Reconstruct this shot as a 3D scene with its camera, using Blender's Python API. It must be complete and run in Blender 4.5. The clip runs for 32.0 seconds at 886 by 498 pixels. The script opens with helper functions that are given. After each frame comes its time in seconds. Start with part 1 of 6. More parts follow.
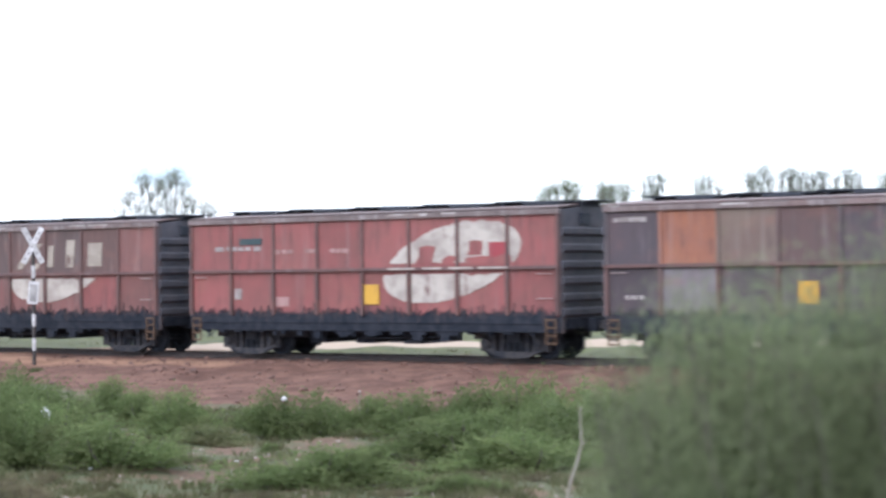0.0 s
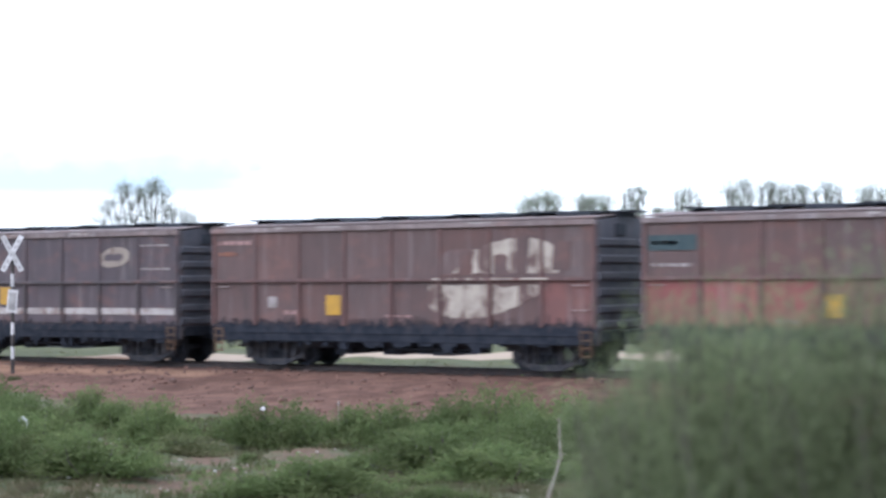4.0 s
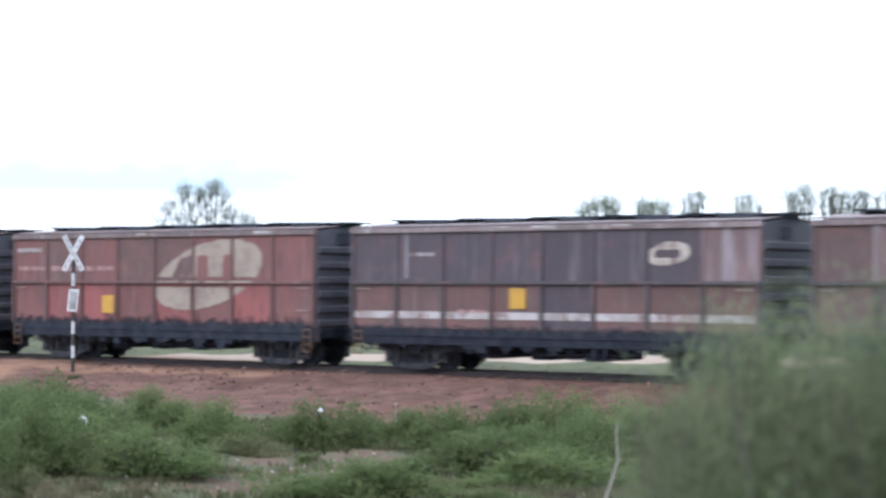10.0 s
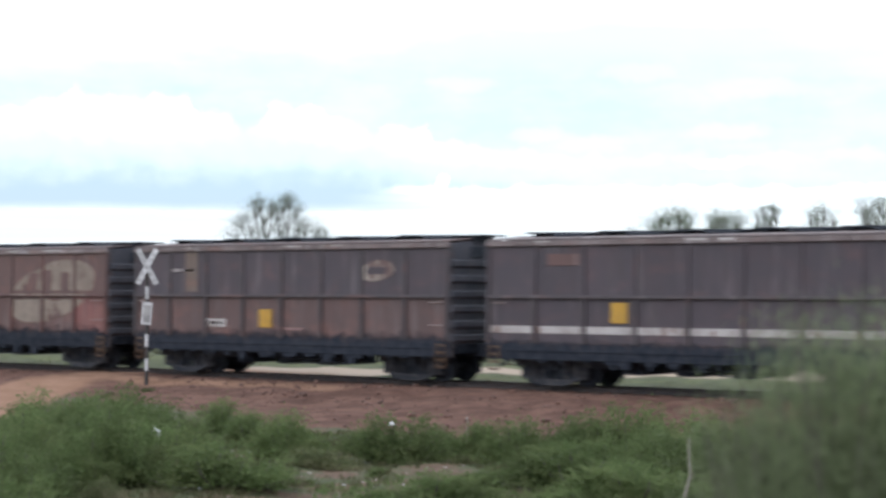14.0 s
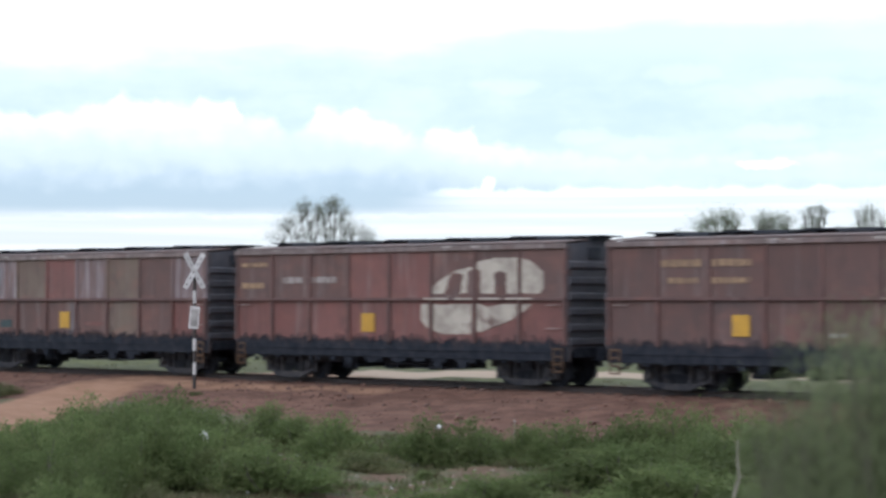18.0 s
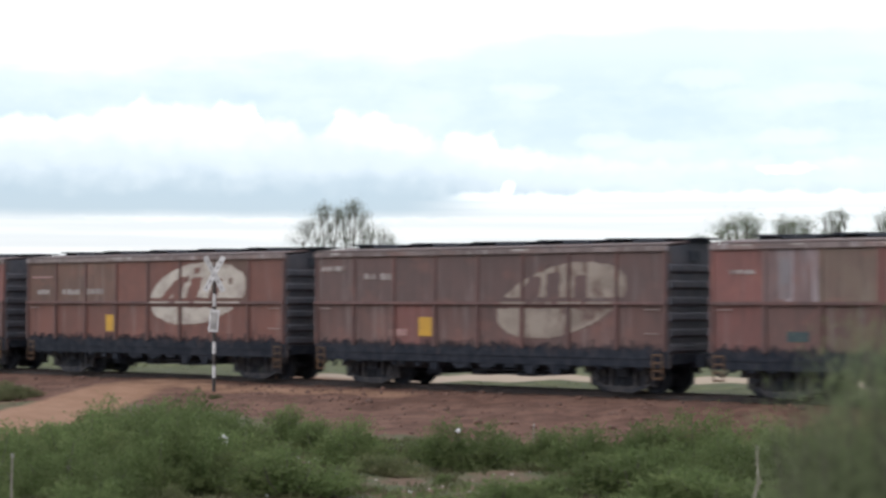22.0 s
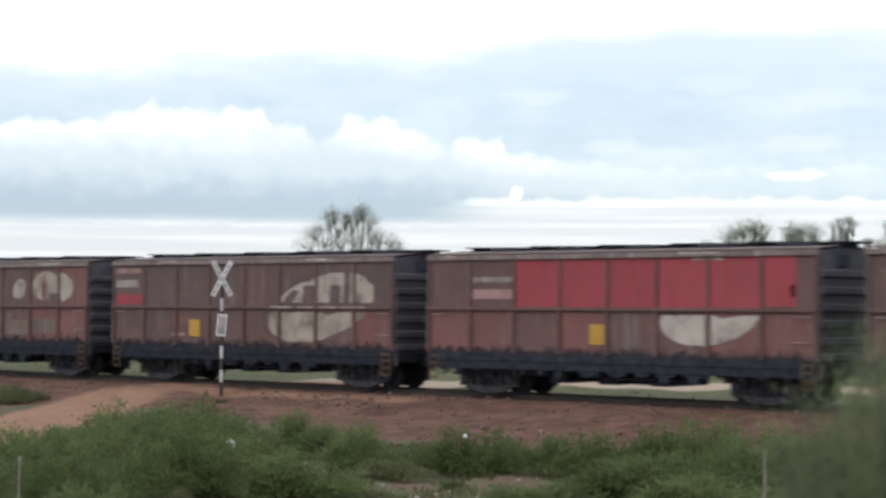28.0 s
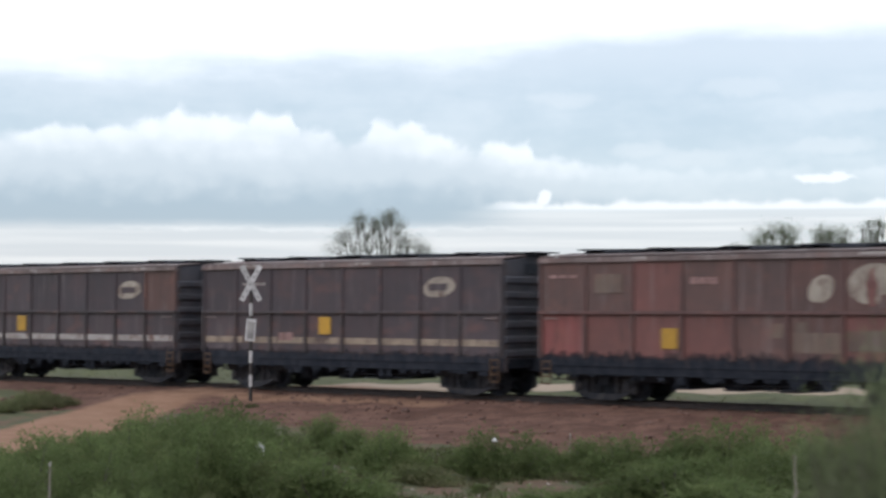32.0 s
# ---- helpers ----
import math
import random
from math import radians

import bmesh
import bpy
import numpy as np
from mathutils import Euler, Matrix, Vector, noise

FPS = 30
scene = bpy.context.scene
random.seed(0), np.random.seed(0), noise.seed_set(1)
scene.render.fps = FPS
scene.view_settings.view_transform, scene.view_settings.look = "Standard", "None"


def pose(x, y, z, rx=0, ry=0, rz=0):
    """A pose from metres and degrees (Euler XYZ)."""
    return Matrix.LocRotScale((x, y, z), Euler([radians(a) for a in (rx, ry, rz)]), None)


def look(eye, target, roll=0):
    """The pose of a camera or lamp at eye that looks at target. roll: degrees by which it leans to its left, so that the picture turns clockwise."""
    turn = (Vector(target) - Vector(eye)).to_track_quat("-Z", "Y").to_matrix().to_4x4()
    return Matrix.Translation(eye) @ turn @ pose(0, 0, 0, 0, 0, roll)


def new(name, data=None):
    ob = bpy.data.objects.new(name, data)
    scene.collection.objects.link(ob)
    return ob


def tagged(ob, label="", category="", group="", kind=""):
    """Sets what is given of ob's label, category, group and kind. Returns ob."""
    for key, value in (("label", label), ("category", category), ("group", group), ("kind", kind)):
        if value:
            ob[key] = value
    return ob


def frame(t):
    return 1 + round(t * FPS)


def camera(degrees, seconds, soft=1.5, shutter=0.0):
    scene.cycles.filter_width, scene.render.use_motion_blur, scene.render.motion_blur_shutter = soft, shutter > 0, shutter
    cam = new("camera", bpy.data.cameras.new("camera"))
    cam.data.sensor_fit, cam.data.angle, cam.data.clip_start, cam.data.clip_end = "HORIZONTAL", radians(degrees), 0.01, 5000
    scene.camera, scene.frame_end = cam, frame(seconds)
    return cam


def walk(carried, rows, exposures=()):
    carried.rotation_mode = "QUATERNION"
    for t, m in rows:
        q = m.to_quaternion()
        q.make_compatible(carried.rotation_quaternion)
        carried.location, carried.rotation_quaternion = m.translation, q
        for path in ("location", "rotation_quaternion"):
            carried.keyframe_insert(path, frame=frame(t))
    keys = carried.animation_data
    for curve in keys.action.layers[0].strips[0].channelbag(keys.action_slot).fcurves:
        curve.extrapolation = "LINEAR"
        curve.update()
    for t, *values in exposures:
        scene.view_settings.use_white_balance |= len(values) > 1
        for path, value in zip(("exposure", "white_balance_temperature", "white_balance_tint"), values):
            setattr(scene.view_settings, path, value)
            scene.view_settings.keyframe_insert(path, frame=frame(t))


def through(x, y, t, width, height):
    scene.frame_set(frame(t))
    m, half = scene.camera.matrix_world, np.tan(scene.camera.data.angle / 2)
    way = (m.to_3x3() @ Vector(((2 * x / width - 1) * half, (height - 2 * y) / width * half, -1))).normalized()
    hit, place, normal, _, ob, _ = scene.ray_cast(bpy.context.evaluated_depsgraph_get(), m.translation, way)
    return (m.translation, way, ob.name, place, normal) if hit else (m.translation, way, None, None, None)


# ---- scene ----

# ------------------------------------------------------------------ camera
# The eye stays in one place; only the aim wanders: seconds, turn to the left of +y, tilt up, lean to the left (degrees).
EYE = Vector((0.0, 0.0, 2.31))
AIM = [
    (0.0, 34.213, 0.573, -0.825), (0.5, 33.417, 0.622, -0.925), (1.0, 33.06, 0.625, -0.834), (1.5, 33.667, 0.743, -0.815),
    (2.0, 34.098, 0.652, -0.846), (2.5, 33.769, 0.621, -0.706), (3.0, 33.024, 0.679, -0.68), (3.5, 33.454, 0.949, -0.611),
    (5.5, 33.621, 0.858, -0.17), (6.0, 33.785, 0.928, -0.201), (6.5, 34.203, 0.921, -0.184), (7.0, 34.521, 1.052, -0.007),
    (7.5, 34.977, 1.166, -0.123), (8.0, 35.526, 1.258, -0.189), (8.5, 35.822, 1.241, -0.177), (9.0, 35.5, 0.885, -0.0),
    (9.5, 35.242, 0.976, 0.064), (10.0, 35.4, 1.004, 0.089), (10.5, 35.569, 0.98, 0.136), (11.0, 35.19, 1.004, 0.297),
    (11.5, 34.881, 0.902, 0.459), (12.0, 34.762, 1.095, 0.462), (12.5, 34.752, 1.05, 0.291), (13.0, 35.108, 0.829, 0.344),
    (13.5, 35.987, 1.122, 0.088), (14.0, 37.6, 1.426, 0.201), (14.5, 38.327, 1.546, 0.12), (16.5, 38.654, 1.676, -0.0),
    (17.0, 38.777, 1.403, -0.009), (17.5, 38.926, 1.336, 0.033), (18.0, 39.018, 1.509, -0.102), (18.5, 38.942, 1.561, 0.186),
    (19.0, 38.802, 1.668, 0.136), (19.5, 39.371, 1.707, 0.04), (20.0, 39.857, 1.814, 0.06), (20.5, 39.793, 1.828, 0.016),
    (21.0, 39.687, 1.828, 0.017), (21.5, 39.714, 1.855, 0.018), (22.0, 39.619, 1.629, 0.063), (22.5, 39.553, 1.726, 0.145),
    (23.0, 39.526, 1.762, 0.095), (23.5, 39.41, 1.744, 0.159), (24.0, 39.565, 1.813, 0.051), (24.5, 39.662, 1.784, 0.011),
    (25.0, 39.687, 1.699, -0.003), (25.5, 39.522, 1.804, -0.022), (27.5, 39.663, 1.775, 0.283), (28.0, 39.859, 1.792, 0.316),
    (28.5, 40.111, 1.817, 0.306), (29.0, 40.749, 1.809, 0.378), (29.5, 40.805, 1.912, 0.283), (30.0, 40.509, 1.789, 0.333),
    (30.5, 40.278, 1.803, 0.378), (31.0, 40.256, 1.959, 0.137), (31.5, 40.673, 2.068, 0.075), (32.0, 40.731, 1.914, 0.081),
]


def aimed(turn, tilt, lean):
    a, b = radians(turn), radians(tilt)
    ahead = Vector((-math.sin(a) * math.cos(b), math.cos(a) * math.cos(b), math.sin(b)))
    return look(EYE, EYE + ahead * 40.0, lean)


EXPOSURES = [(0.0, 0.83, 5800, 13), (0.5, 0.60, 5780, 13), (1.0, 0.65, 5780, 13), (2.0, 0.56, 5780, 13), (3.0, 0.58, 5700, 13), (6.0, 0.57, 5600, 11), (7.0, 0.66, 5600, 11), (8.0, 0.47, 5600, 11), (9.0, 0.67, 5600, 11), (10.0, 0.66, 5600, 12), (12.0, 0.47, 5600, 11), (13.0, 0.70, 5650, 12), (14.0, 0.13, 5950, 9), (14.5, -0.06, 5850, 9), (16.5, 0.10, 6050, 10), (17.0, 0.18, 6150, 11), (18.0, -0.06, 5950, 10), (18.5, 0.02, 5950, 10),
             (19.0, -0.22, 5950, 10), (20.0, -0.60, 5950, 8), (21.0, -0.58, 6200, 10), (22.0, -0.06, 6350, 11), (23.0, -0.34, 6350, 11), (24.0, -0.44, 6250, 11), (25.0, -0.08, 6400, 11), (28.0, -0.20, 6350, 11),
             (29.0, -0.17, 6400, 12), (29.5, -0.36, 6400, 11), (30.0, -0.05, 6450, 11), (31.0, -0.20, 6350, 11), (31.6, -0.50, 6200, 10), (32.0, -0.37, 6250, 11)]
cam = camera(26.7, 32.0, soft=2.8, shutter=0.65)
cam.data.dof.use_dof, cam.data.dof.focus_distance, cam.data.dof.aperture_fstop = True, 46.0, 1.15
walk(cam, [(t, aimed(a, b, c)) for t, a, b, c in AIM], exposures=EXPOSURES)


# ------------------------------------------------------------------ node helpers
class Nodes:
    """Short way to write node trees: n.add(type, inputs by name or index)."""

    def __init__(self, tree):
        self.tree = tree

    def add(self, kind, ins=None, operation=""):
        node = self.tree.nodes.new(kind)
        if operation:
            node.operation = operation
        for key, value in (ins or {}).items():
            if isinstance(value, bpy.types.NodeSocket):
                self.tree.links.new(value, node.inputs[key])
            else:
                node.inputs[key].default_value = value
        return node

    def math(self, op, a, b=0.0, c=0.0):
        node = self.tree.nodes.new("ShaderNodeMath")
        node.operation = op
        for i, value in enumerate((a, b, c)):
            if isinstance(value, bpy.types.NodeSocket):
                self.tree.links.new(value, node.inputs[i])
            else:
                node.inputs[i].default_value = value
        return node.outputs[0]

    def ramp(self, value, lo, hi):
        node = self.add("ShaderNodeMapRange", {0: value, 1: lo, 2: hi, 3: 0.0, 4: 1.0})
        node.interpolation_type = "SMOOTHSTEP"
        return node.outputs[0]

    def mix(self, factor, a, b):
        node = self.tree.nodes.new("ShaderNodeMix")
        node.data_type = "RGBA"
        for key, value in ((0, factor), (6, a), (7, b)):
            if isinstance(value, bpy.types.NodeSocket):
                self.tree.links.new(value, node.inputs[key])
            else:
                node.inputs[key].default_value = (*value, 1.0) if key and len(value) == 3 else value
        return node.outputs[2]

    def noise(self, vector, scale, detail=4.0, rough=0.55):
        return self.add("ShaderNodeTexNoise", {"Vector": vector, "Scale": scale, "Detail": detail, "Roughness": rough}).outputs[0]

    def stretch(self, vector, x, y, z):
        return self.add("ShaderNodeMapping", {"Vector": vector, "Scale": (x, y, z)}).outputs[0]


# ------------------------------------------------------------------ sky and light
def make_sky():
    world = bpy.data.worlds.new("overcast_sky")
    scene.world = world
    world.use_nodes = True
    tree = world.node_tree
    tree.nodes.clear()
    n = Nodes(tree)
    way = n.add("ShaderNodeTexCoord").outputs["Generated"]
    xyz = n.add("ShaderNodeSeparateXYZ", {0: way})
    x, y, z = xyz.outputs
    up = n.math("MAXIMUM", z, 0.0)
    flat = n.math("SQRT", n.math("ADD", n.math("MULTIPLY", x, x), n.math("MULTIPLY", y, y)))
    az = n.math("ARCTAN2", n.math("MULTIPLY", x, -1.0), y)
    el = n.math("ARCTAN2", z, flat)
    plane = n.add("ShaderNodeCombineXYZ", {0: az, 1: el, 2: 0.0}).outputs[0]
    # long layered veils
    veil = n.noise(n.stretch(plane, 4.0, 26.0, 1.0), 1.0, 6.0, 0.55)
    puff = n.noise(n.stretch(plane, 22.0, 40.0, 1.0), 1.0, 6.0, 0.6)

    def heads(vector, sx, sy, soft):
        node = n.add("ShaderNodeTexVoronoi", {"Vector": n.stretch(vector, sx, sy, 1.0), "Scale": 1.0})
        node.voronoi_dimensions, node.feature = "2D", "SMOOTH_F1"
        node.inputs["Smoothness"].default_value = soft
        return node.outputs["Distance"]

    def centred(value, gain):
        return n.math("MULTIPLY", n.math("SUBTRACT", value, 0.5), gain)

    def blob(a, e, ra, re):
        """An oval puff about a direction: 1 at its middle, 0 at its rim."""
        da = n.math("DIVIDE", n.math("SUBTRACT", n.math("ADD", az, fray_a), a), ra)
        de = n.math("DIVIDE", n.math("SUBTRACT", n.math("ADD", el, fray_e), e), re)
        return n.math("SUBTRACT", 1.0, n.math("ADD", n.math("MULTIPLY", da, da), n.math("MULTIPLY", de, de)))
    fray_a = centred(n.noise(n.stretch(plane, 70.0, 80.0, 1.0), 1.0, 6.0, 0.62), 0.016)
    fray_e = centred(n.noise(n.stretch(plane, 80.0, 60.0, 1.0), 1.0, 5.0, 0.6), 0.010)
    warped = n.add("ShaderNodeVectorMath", {0: plane, 1: n.add("ShaderNodeCombineXYZ", {0: fray_a, 1: fray_e}).outputs[0]}, operation="ADD").outputs[0]
    big_heads, small_heads = heads(warped, 30.0, 36.0, 0.5), heads(warped, 75.0, 90.0, 0.4)
    # heaped clouds: the height of the bank's crest along the horizon, then rounded and frayed
    crest = n.add("ShaderNodeValToRGB", {0: n.math("DIVIDE", n.math("SUBTRACT", n.math("ADD", az, fray_a), 0.60), 0.38)})
    crest.color_ramp.interpolation = "EASE"
    stops = crest.color_ramp.elements
    shape = ((0.0, 0.28), (0.04, 0.30), (0.105, 0.37), (0.160, 0.40), (0.178, 0.60), (0.225, 0.61), (0.245, 0.48), (0.262, 0.58), (0.300, 0.66), (0.325, 0.84), (0.385, 0.85), (0.405, 0.68),
             (0.430, 0.58), (0.460, 0.70), (0.495, 0.72), (0.510, 0.93), (0.555, 0.94), (0.572, 0.84), (0.622, 0.84), (0.640, 0.95), (0.662, 0.94), (0.680, 0.80), (0.740, 0.76), (0.780, 0.68), (0.800, 0.80), (0.845, 0.80), (0.87, 0.62), (1.0, 0.60))
    for k, (u, value) in enumerate(shape):
        stop = stops[k] if k < 2 else stops.new(u)
        stop.position, stop.color = u, (value, value, value, 1.0)
    top = n.math("ADD", 0.060, n.math("MULTIPLY", crest.outputs[0], 0.049))
    top = n.math("ADD", top, n.math("ADD", n.math("MULTIPLY", n.math("SUBTRACT", 0.42, big_heads), 0.006), n.math("MULTIPLY", n.math("SUBTRACT", 0.42, small_heads), 0.006)))
    h = n.math("SUBTRACT", n.math("ADD", el, fray_e), top)
    rim = n.ramp(az, 0.60, 0.66)
    bank = n.math("SUBTRACT", 1.0, n.ramp(h, -0.0030, 0.0036))
    bank = n.math("MULTIPLY", bank, n.ramp(n.math("ADD", el, centred(puff, 0.004)), 0.0415, 0.0500))
    open_base = n.math("MULTIPLY", n.math("SUBTRACT", 1.0, n.ramp(az, 0.655, 0.715)), n.math("SUBTRACT", 1.0, n.ramp(el, 0.0530, 0.0560)))
    bank = n.math("MULTIPLY", bank, n.math("SUBTRACT", 1.0, open_base))
    bank = n.math("MULTIPLY", bank, n.math("ADD", 0.35, n.math("MULTIPLY", rim, 0.65)))
    rise = n.math("ADD", 0.029, n.math("MULTIPLY", n.ramp(az, 0.60, 0.76), 0.022))
    depth = n.math("DIVIDE", n.math("SUBTRACT", n.math("ADD", el, n.math("MULTIPLY", fray_e, 0.6)), 0.050), rise)
    shade = n.math("ADD", n.math("ADD", depth, centred(puff, 0.42)), n.math("MULTIPLY", n.math("SUBTRACT", 0.42, small_heads), 0.10))
    body = n.mix(n.ramp(shade, 0.10, 0.52), (0.455, 0.565, 0.680), (0.76, 0.83, 0.90))
    body = n.mix(n.ramp(shade, 0.50, 1.02), body, (1.20, 1.22, 1.24))
    # the lower, farther row of white heads on a level base
    lower_top = n.math("ADD", 0.0576, n.math("ADD", centred(n.noise(n.stretch(plane, 60.0, 10.0, 1.0), 1.0, 8.0, 0.72), 0.0075), n.math("MULTIPLY", n.math("SUBTRACT", 0.45, small_heads), 0.003)))
    row = n.math("MULTIPLY", n.math("SUBTRACT", 1.0, n.ramp(n.math("SUBTRACT", el, lower_top), -0.0014, 0.0020)), n.ramp(el, 0.0534, 0.0552))
    row = n.math("MULTIPLY", row, n.math("SUBTRACT", 1.0, n.ramp(az, 0.665, 0.700)))
    for a, e, ra, re in ((0.656, 0.0605, 0.0052, 0.0048), (0.508, 0.0700, 0.017, 0.0026)):
        row = n.math("MAXIMUM", row, n.ramp(blob(a, e, ra, re), -0.1, 0.55))
    # level bands near the horizon
    streak = n.noise(n.stretch(plane, 5.0, 210.0, 1.0), 1.0, 4.0, 0.55)
    low = n.mix(n.ramp(streak, 0.40, 0.68), (0.80, 0.835, 0.885), (1.01, 1.02, 1.04))
    low = n.mix(n.math("MULTIPLY", n.ramp(blob(0.78, 0.0440, 0.14, 0.0014), 0.0, 0.8), 0.6), low, (1.12, 1.13, 1.15))
    mixed = n.math("ADD", n.math("MULTIPLY", veil, 0.6), n.math("MULTIPLY", puff, 0.4))
    high = n.mix(n.ramp(mixed, 0.36, 0.66), (0.655, 0.765, 0.845), (0.86, 0.93, 0.985))
    high = n.mix(n.math("MULTIPLY", n.ramp(el, 0.108, 0.140), 0.65), high, (0.95, 1.0, 1.05))
    for a, e, ra, re in ((0.645, 0.113, 0.020, 0.0045), (0.552, 0.119, 0.022, 0.006), (0.605, 0.086, 0.018, 0.005), (0.575, 0.081, 0.020, 0.006), (0.505, 0.087, 0.026, 0.005), (0.49, 0.110, 0.03, 0.006)):
        high = n.mix(n.math("MULTIPLY", n.ramp(blob(a, e, ra, re), -0.3, 0.9), 0.50), high, (0.94, 0.985, 1.02))
    # the cover thins and brightens with height
    edge = n.math("ADD", 0.1345, n.math("MULTIPLY", n.math("MAXIMUM", n.math("SUBTRACT", 0.70, az), 0.0), 0.075))
    climb = n.math("ADD", n.math("SUBTRACT", el, edge), n.math("ADD", centred(veil, 0.05), centred(puff, 0.012)))
    bright = n.mix(n.ramp(el, 0.22, 0.42), (1.46, 1.48, 1.50), (1.18, 1.205, 1.22))
    high = n.mix(n.ramp(climb, -0.012, 0.012), high, bright)
    over = n.mix(n.ramp(el, 0.0515, 0.0585), low, high)
    over = n.mix(bank, over, body)
    cover = n.mix(row, over, (1.16, 1.175, 1.20))
    sky = n.add("ShaderNodeTexSky")
    sky.sky_type, sky.sun_disc, sky.sun_elevation, sky.sun_rotation = "NISHITA", False, radians(48), radians(200)
    clear = n.add("ShaderNodeBackground", {0: sky.outputs[0], 1: 0.05})
    cloud = n.add("ShaderNodeBackground", {0: cover, 1: 0.92})
    both = n.add("ShaderNodeAddShader", {0: clear.outputs[0], 1: cloud.outputs[0]})
    out = n.add("ShaderNodeOutputWorld", {0: both.outputs[0]})


make_sky()
sun_data = bpy.data.lights.new("sun", "SUN")
sun_data.energy, sun_data.angle, sun_data.color = 0.8, radians(24), (1.0, 0.96, 0.9)
sun = new("sun", sun_data)
sun.matrix_world = look((-20, -30, 60), (-30, 40, 0))


# ------------------------------------------------------------------ materials
def surface(name, build, rough=0.7, metal=0.0, bump=0.2, bump_scale=30.0, bump_depth=0.02, coords="Object", gloss=0.5):
    """A material; build(n, vector, random) gives its base colour. The fine relief comes from noise of bump_scale."""
    m = bpy.data.materials.new(name)
    m.use_nodes = True
    tree = m.node_tree
    n = Nodes(tree)
    shader = tree.nodes["Principled BSDF"]
    vector = n.add("ShaderNodeTexCoord").outputs[coords]
    rnd = n.add("ShaderNodeObjectInfo").outputs["Random"]
    if coords == "Object":
        shift = n.add("ShaderNodeVectorMath", {0: vector, 1: n.add("ShaderNodeCombineXYZ", {0: n.math("MULTIPLY", rnd, 37.0), 1: n.math("MULTIPLY", rnd, 11.0)}).outputs[0]}, operation="ADD").outputs[0]
    else:
        shift = vector
    colour = build(n, shift, rnd)
    tree.links.new(colour, shader.inputs["Base Color"])
    shader.inputs["Roughness"].default_value = rough
    shader.inputs["Metallic"].default_value = metal
    shader.inputs["Specular IOR Level"].default_value = gloss
    if bump:
        height = n.noise(shift, bump_scale, 4.0, 0.6)
        tree.links.new(n.add("ShaderNodeBump", {"Strength": bump, "Distance": bump_depth, "Height": height}).outputs[0], shader.inputs["Normal"])
    return m


def plain(name, a, b, scale=3.0, rough=0.7, metal=0.0, bump=0.2, bump_scale=30.0, gloss=0.5):
    """Two tones blended by noise, and a little difference from object to object."""
    def build(n, v, rnd):
        tone = n.mix(n.ramp(n.noise(v, scale, 5.0, 0.6), 0.3, 0.7), a, b)
        k = n.math("ADD", n.math("MULTIPLY", rnd, 0.24), 0.88)
        return n.add("ShaderNodeVectorMath", {0: tone, "Scale": k}, operation="SCALE").outputs[0]
    return surface(name, build, rough, metal, bump, bump_scale, gloss=gloss)


def wagon_paint(name, base, worn, dust=(0.30, 0.26, 0.24), dusty=0.35, rust=0.3, runs=0.52):
    """Old wagon paint: faded blotches, streaks that ran down, rust specks, dust."""
    def build(n, v, rnd):
        tone = n.mix(n.ramp(n.noise(v, 0.9, 5.0, 0.6), 0.32, 0.68), base, worn)
        run = n.ramp(n.noise(n.stretch(v, 4.0, 4.0, 0.3), 1.0, 5.0, 0.6), runs, runs + 0.24)
        tone = n.mix(n.math("MULTIPLY", run, dusty), tone, dust)
        dark = n.ramp(n.noise(n.stretch(v, 3.2, 3.2, 0.5), 1.7, 4.0, 0.55), 0.50, 0.80)
        tone = n.mix(n.math("MULTIPLY", dark, 0.6), tone, (0.05, 0.036, 0.034))
        scuff = n.ramp(n.noise(n.stretch(v, 1.0, 1.0, 1.5), 1.3, 3.0, 0.5), 0.50, 0.76)
        tone = n.mix(n.math("MULTIPLY", scuff, 0.9 * rust), tone, (0.27, 0.112, 0.078))
        speck = n.ramp(n.noise(v, 11.0, 6.0, 0.65), 0.60, 0.72)
        tone = n.mix(n.math("MULTIPLY", speck, rust), tone, (0.13, 0.055, 0.03))
        k = n.math("ADD", n.math("MULTIPLY", rnd, 0.20), 0.81)
        tone = n.add("ShaderNodeVectorMath", {0: tone, 1: (1.03, 1.02, 1.06)}, operation="MULTIPLY").outputs[0]
        return n.add("ShaderNodeVectorMath", {0: tone, "Scale": k}, operation="SCALE").outputs[0]
    return surface(name, build, 0.62, 0.0, 0.12, 9.0, 0.02)


def faded(name, over, under, keep):
    """Paint that has partly flaked away; keep is the share that is left."""
    def build(n, v, rnd):
        flake = n.ramp(n.math("ADD", n.math("MULTIPLY", n.noise(v, 1.5, 6.0, 0.6), 0.6), n.math("MULTIPLY", n.noise(n.stretch(v, 6.0, 6.0, 0.8), 1.0, 4.0, 0.6), 0.4)), 0.33 + 0.31 * keep, 0.45 + 0.31 * keep)
        soiled = n.mix(n.ramp(n.noise(v, 1.6, 6.0, 0.65), 0.38, 0.68), over, tuple(o * 0.55 + u * 0.25 for o, u in zip(over, under)))
        return n.mix(flake, soiled, under)
    return surface(name, build, 0.66, 0.0, 0.1, 12.0)


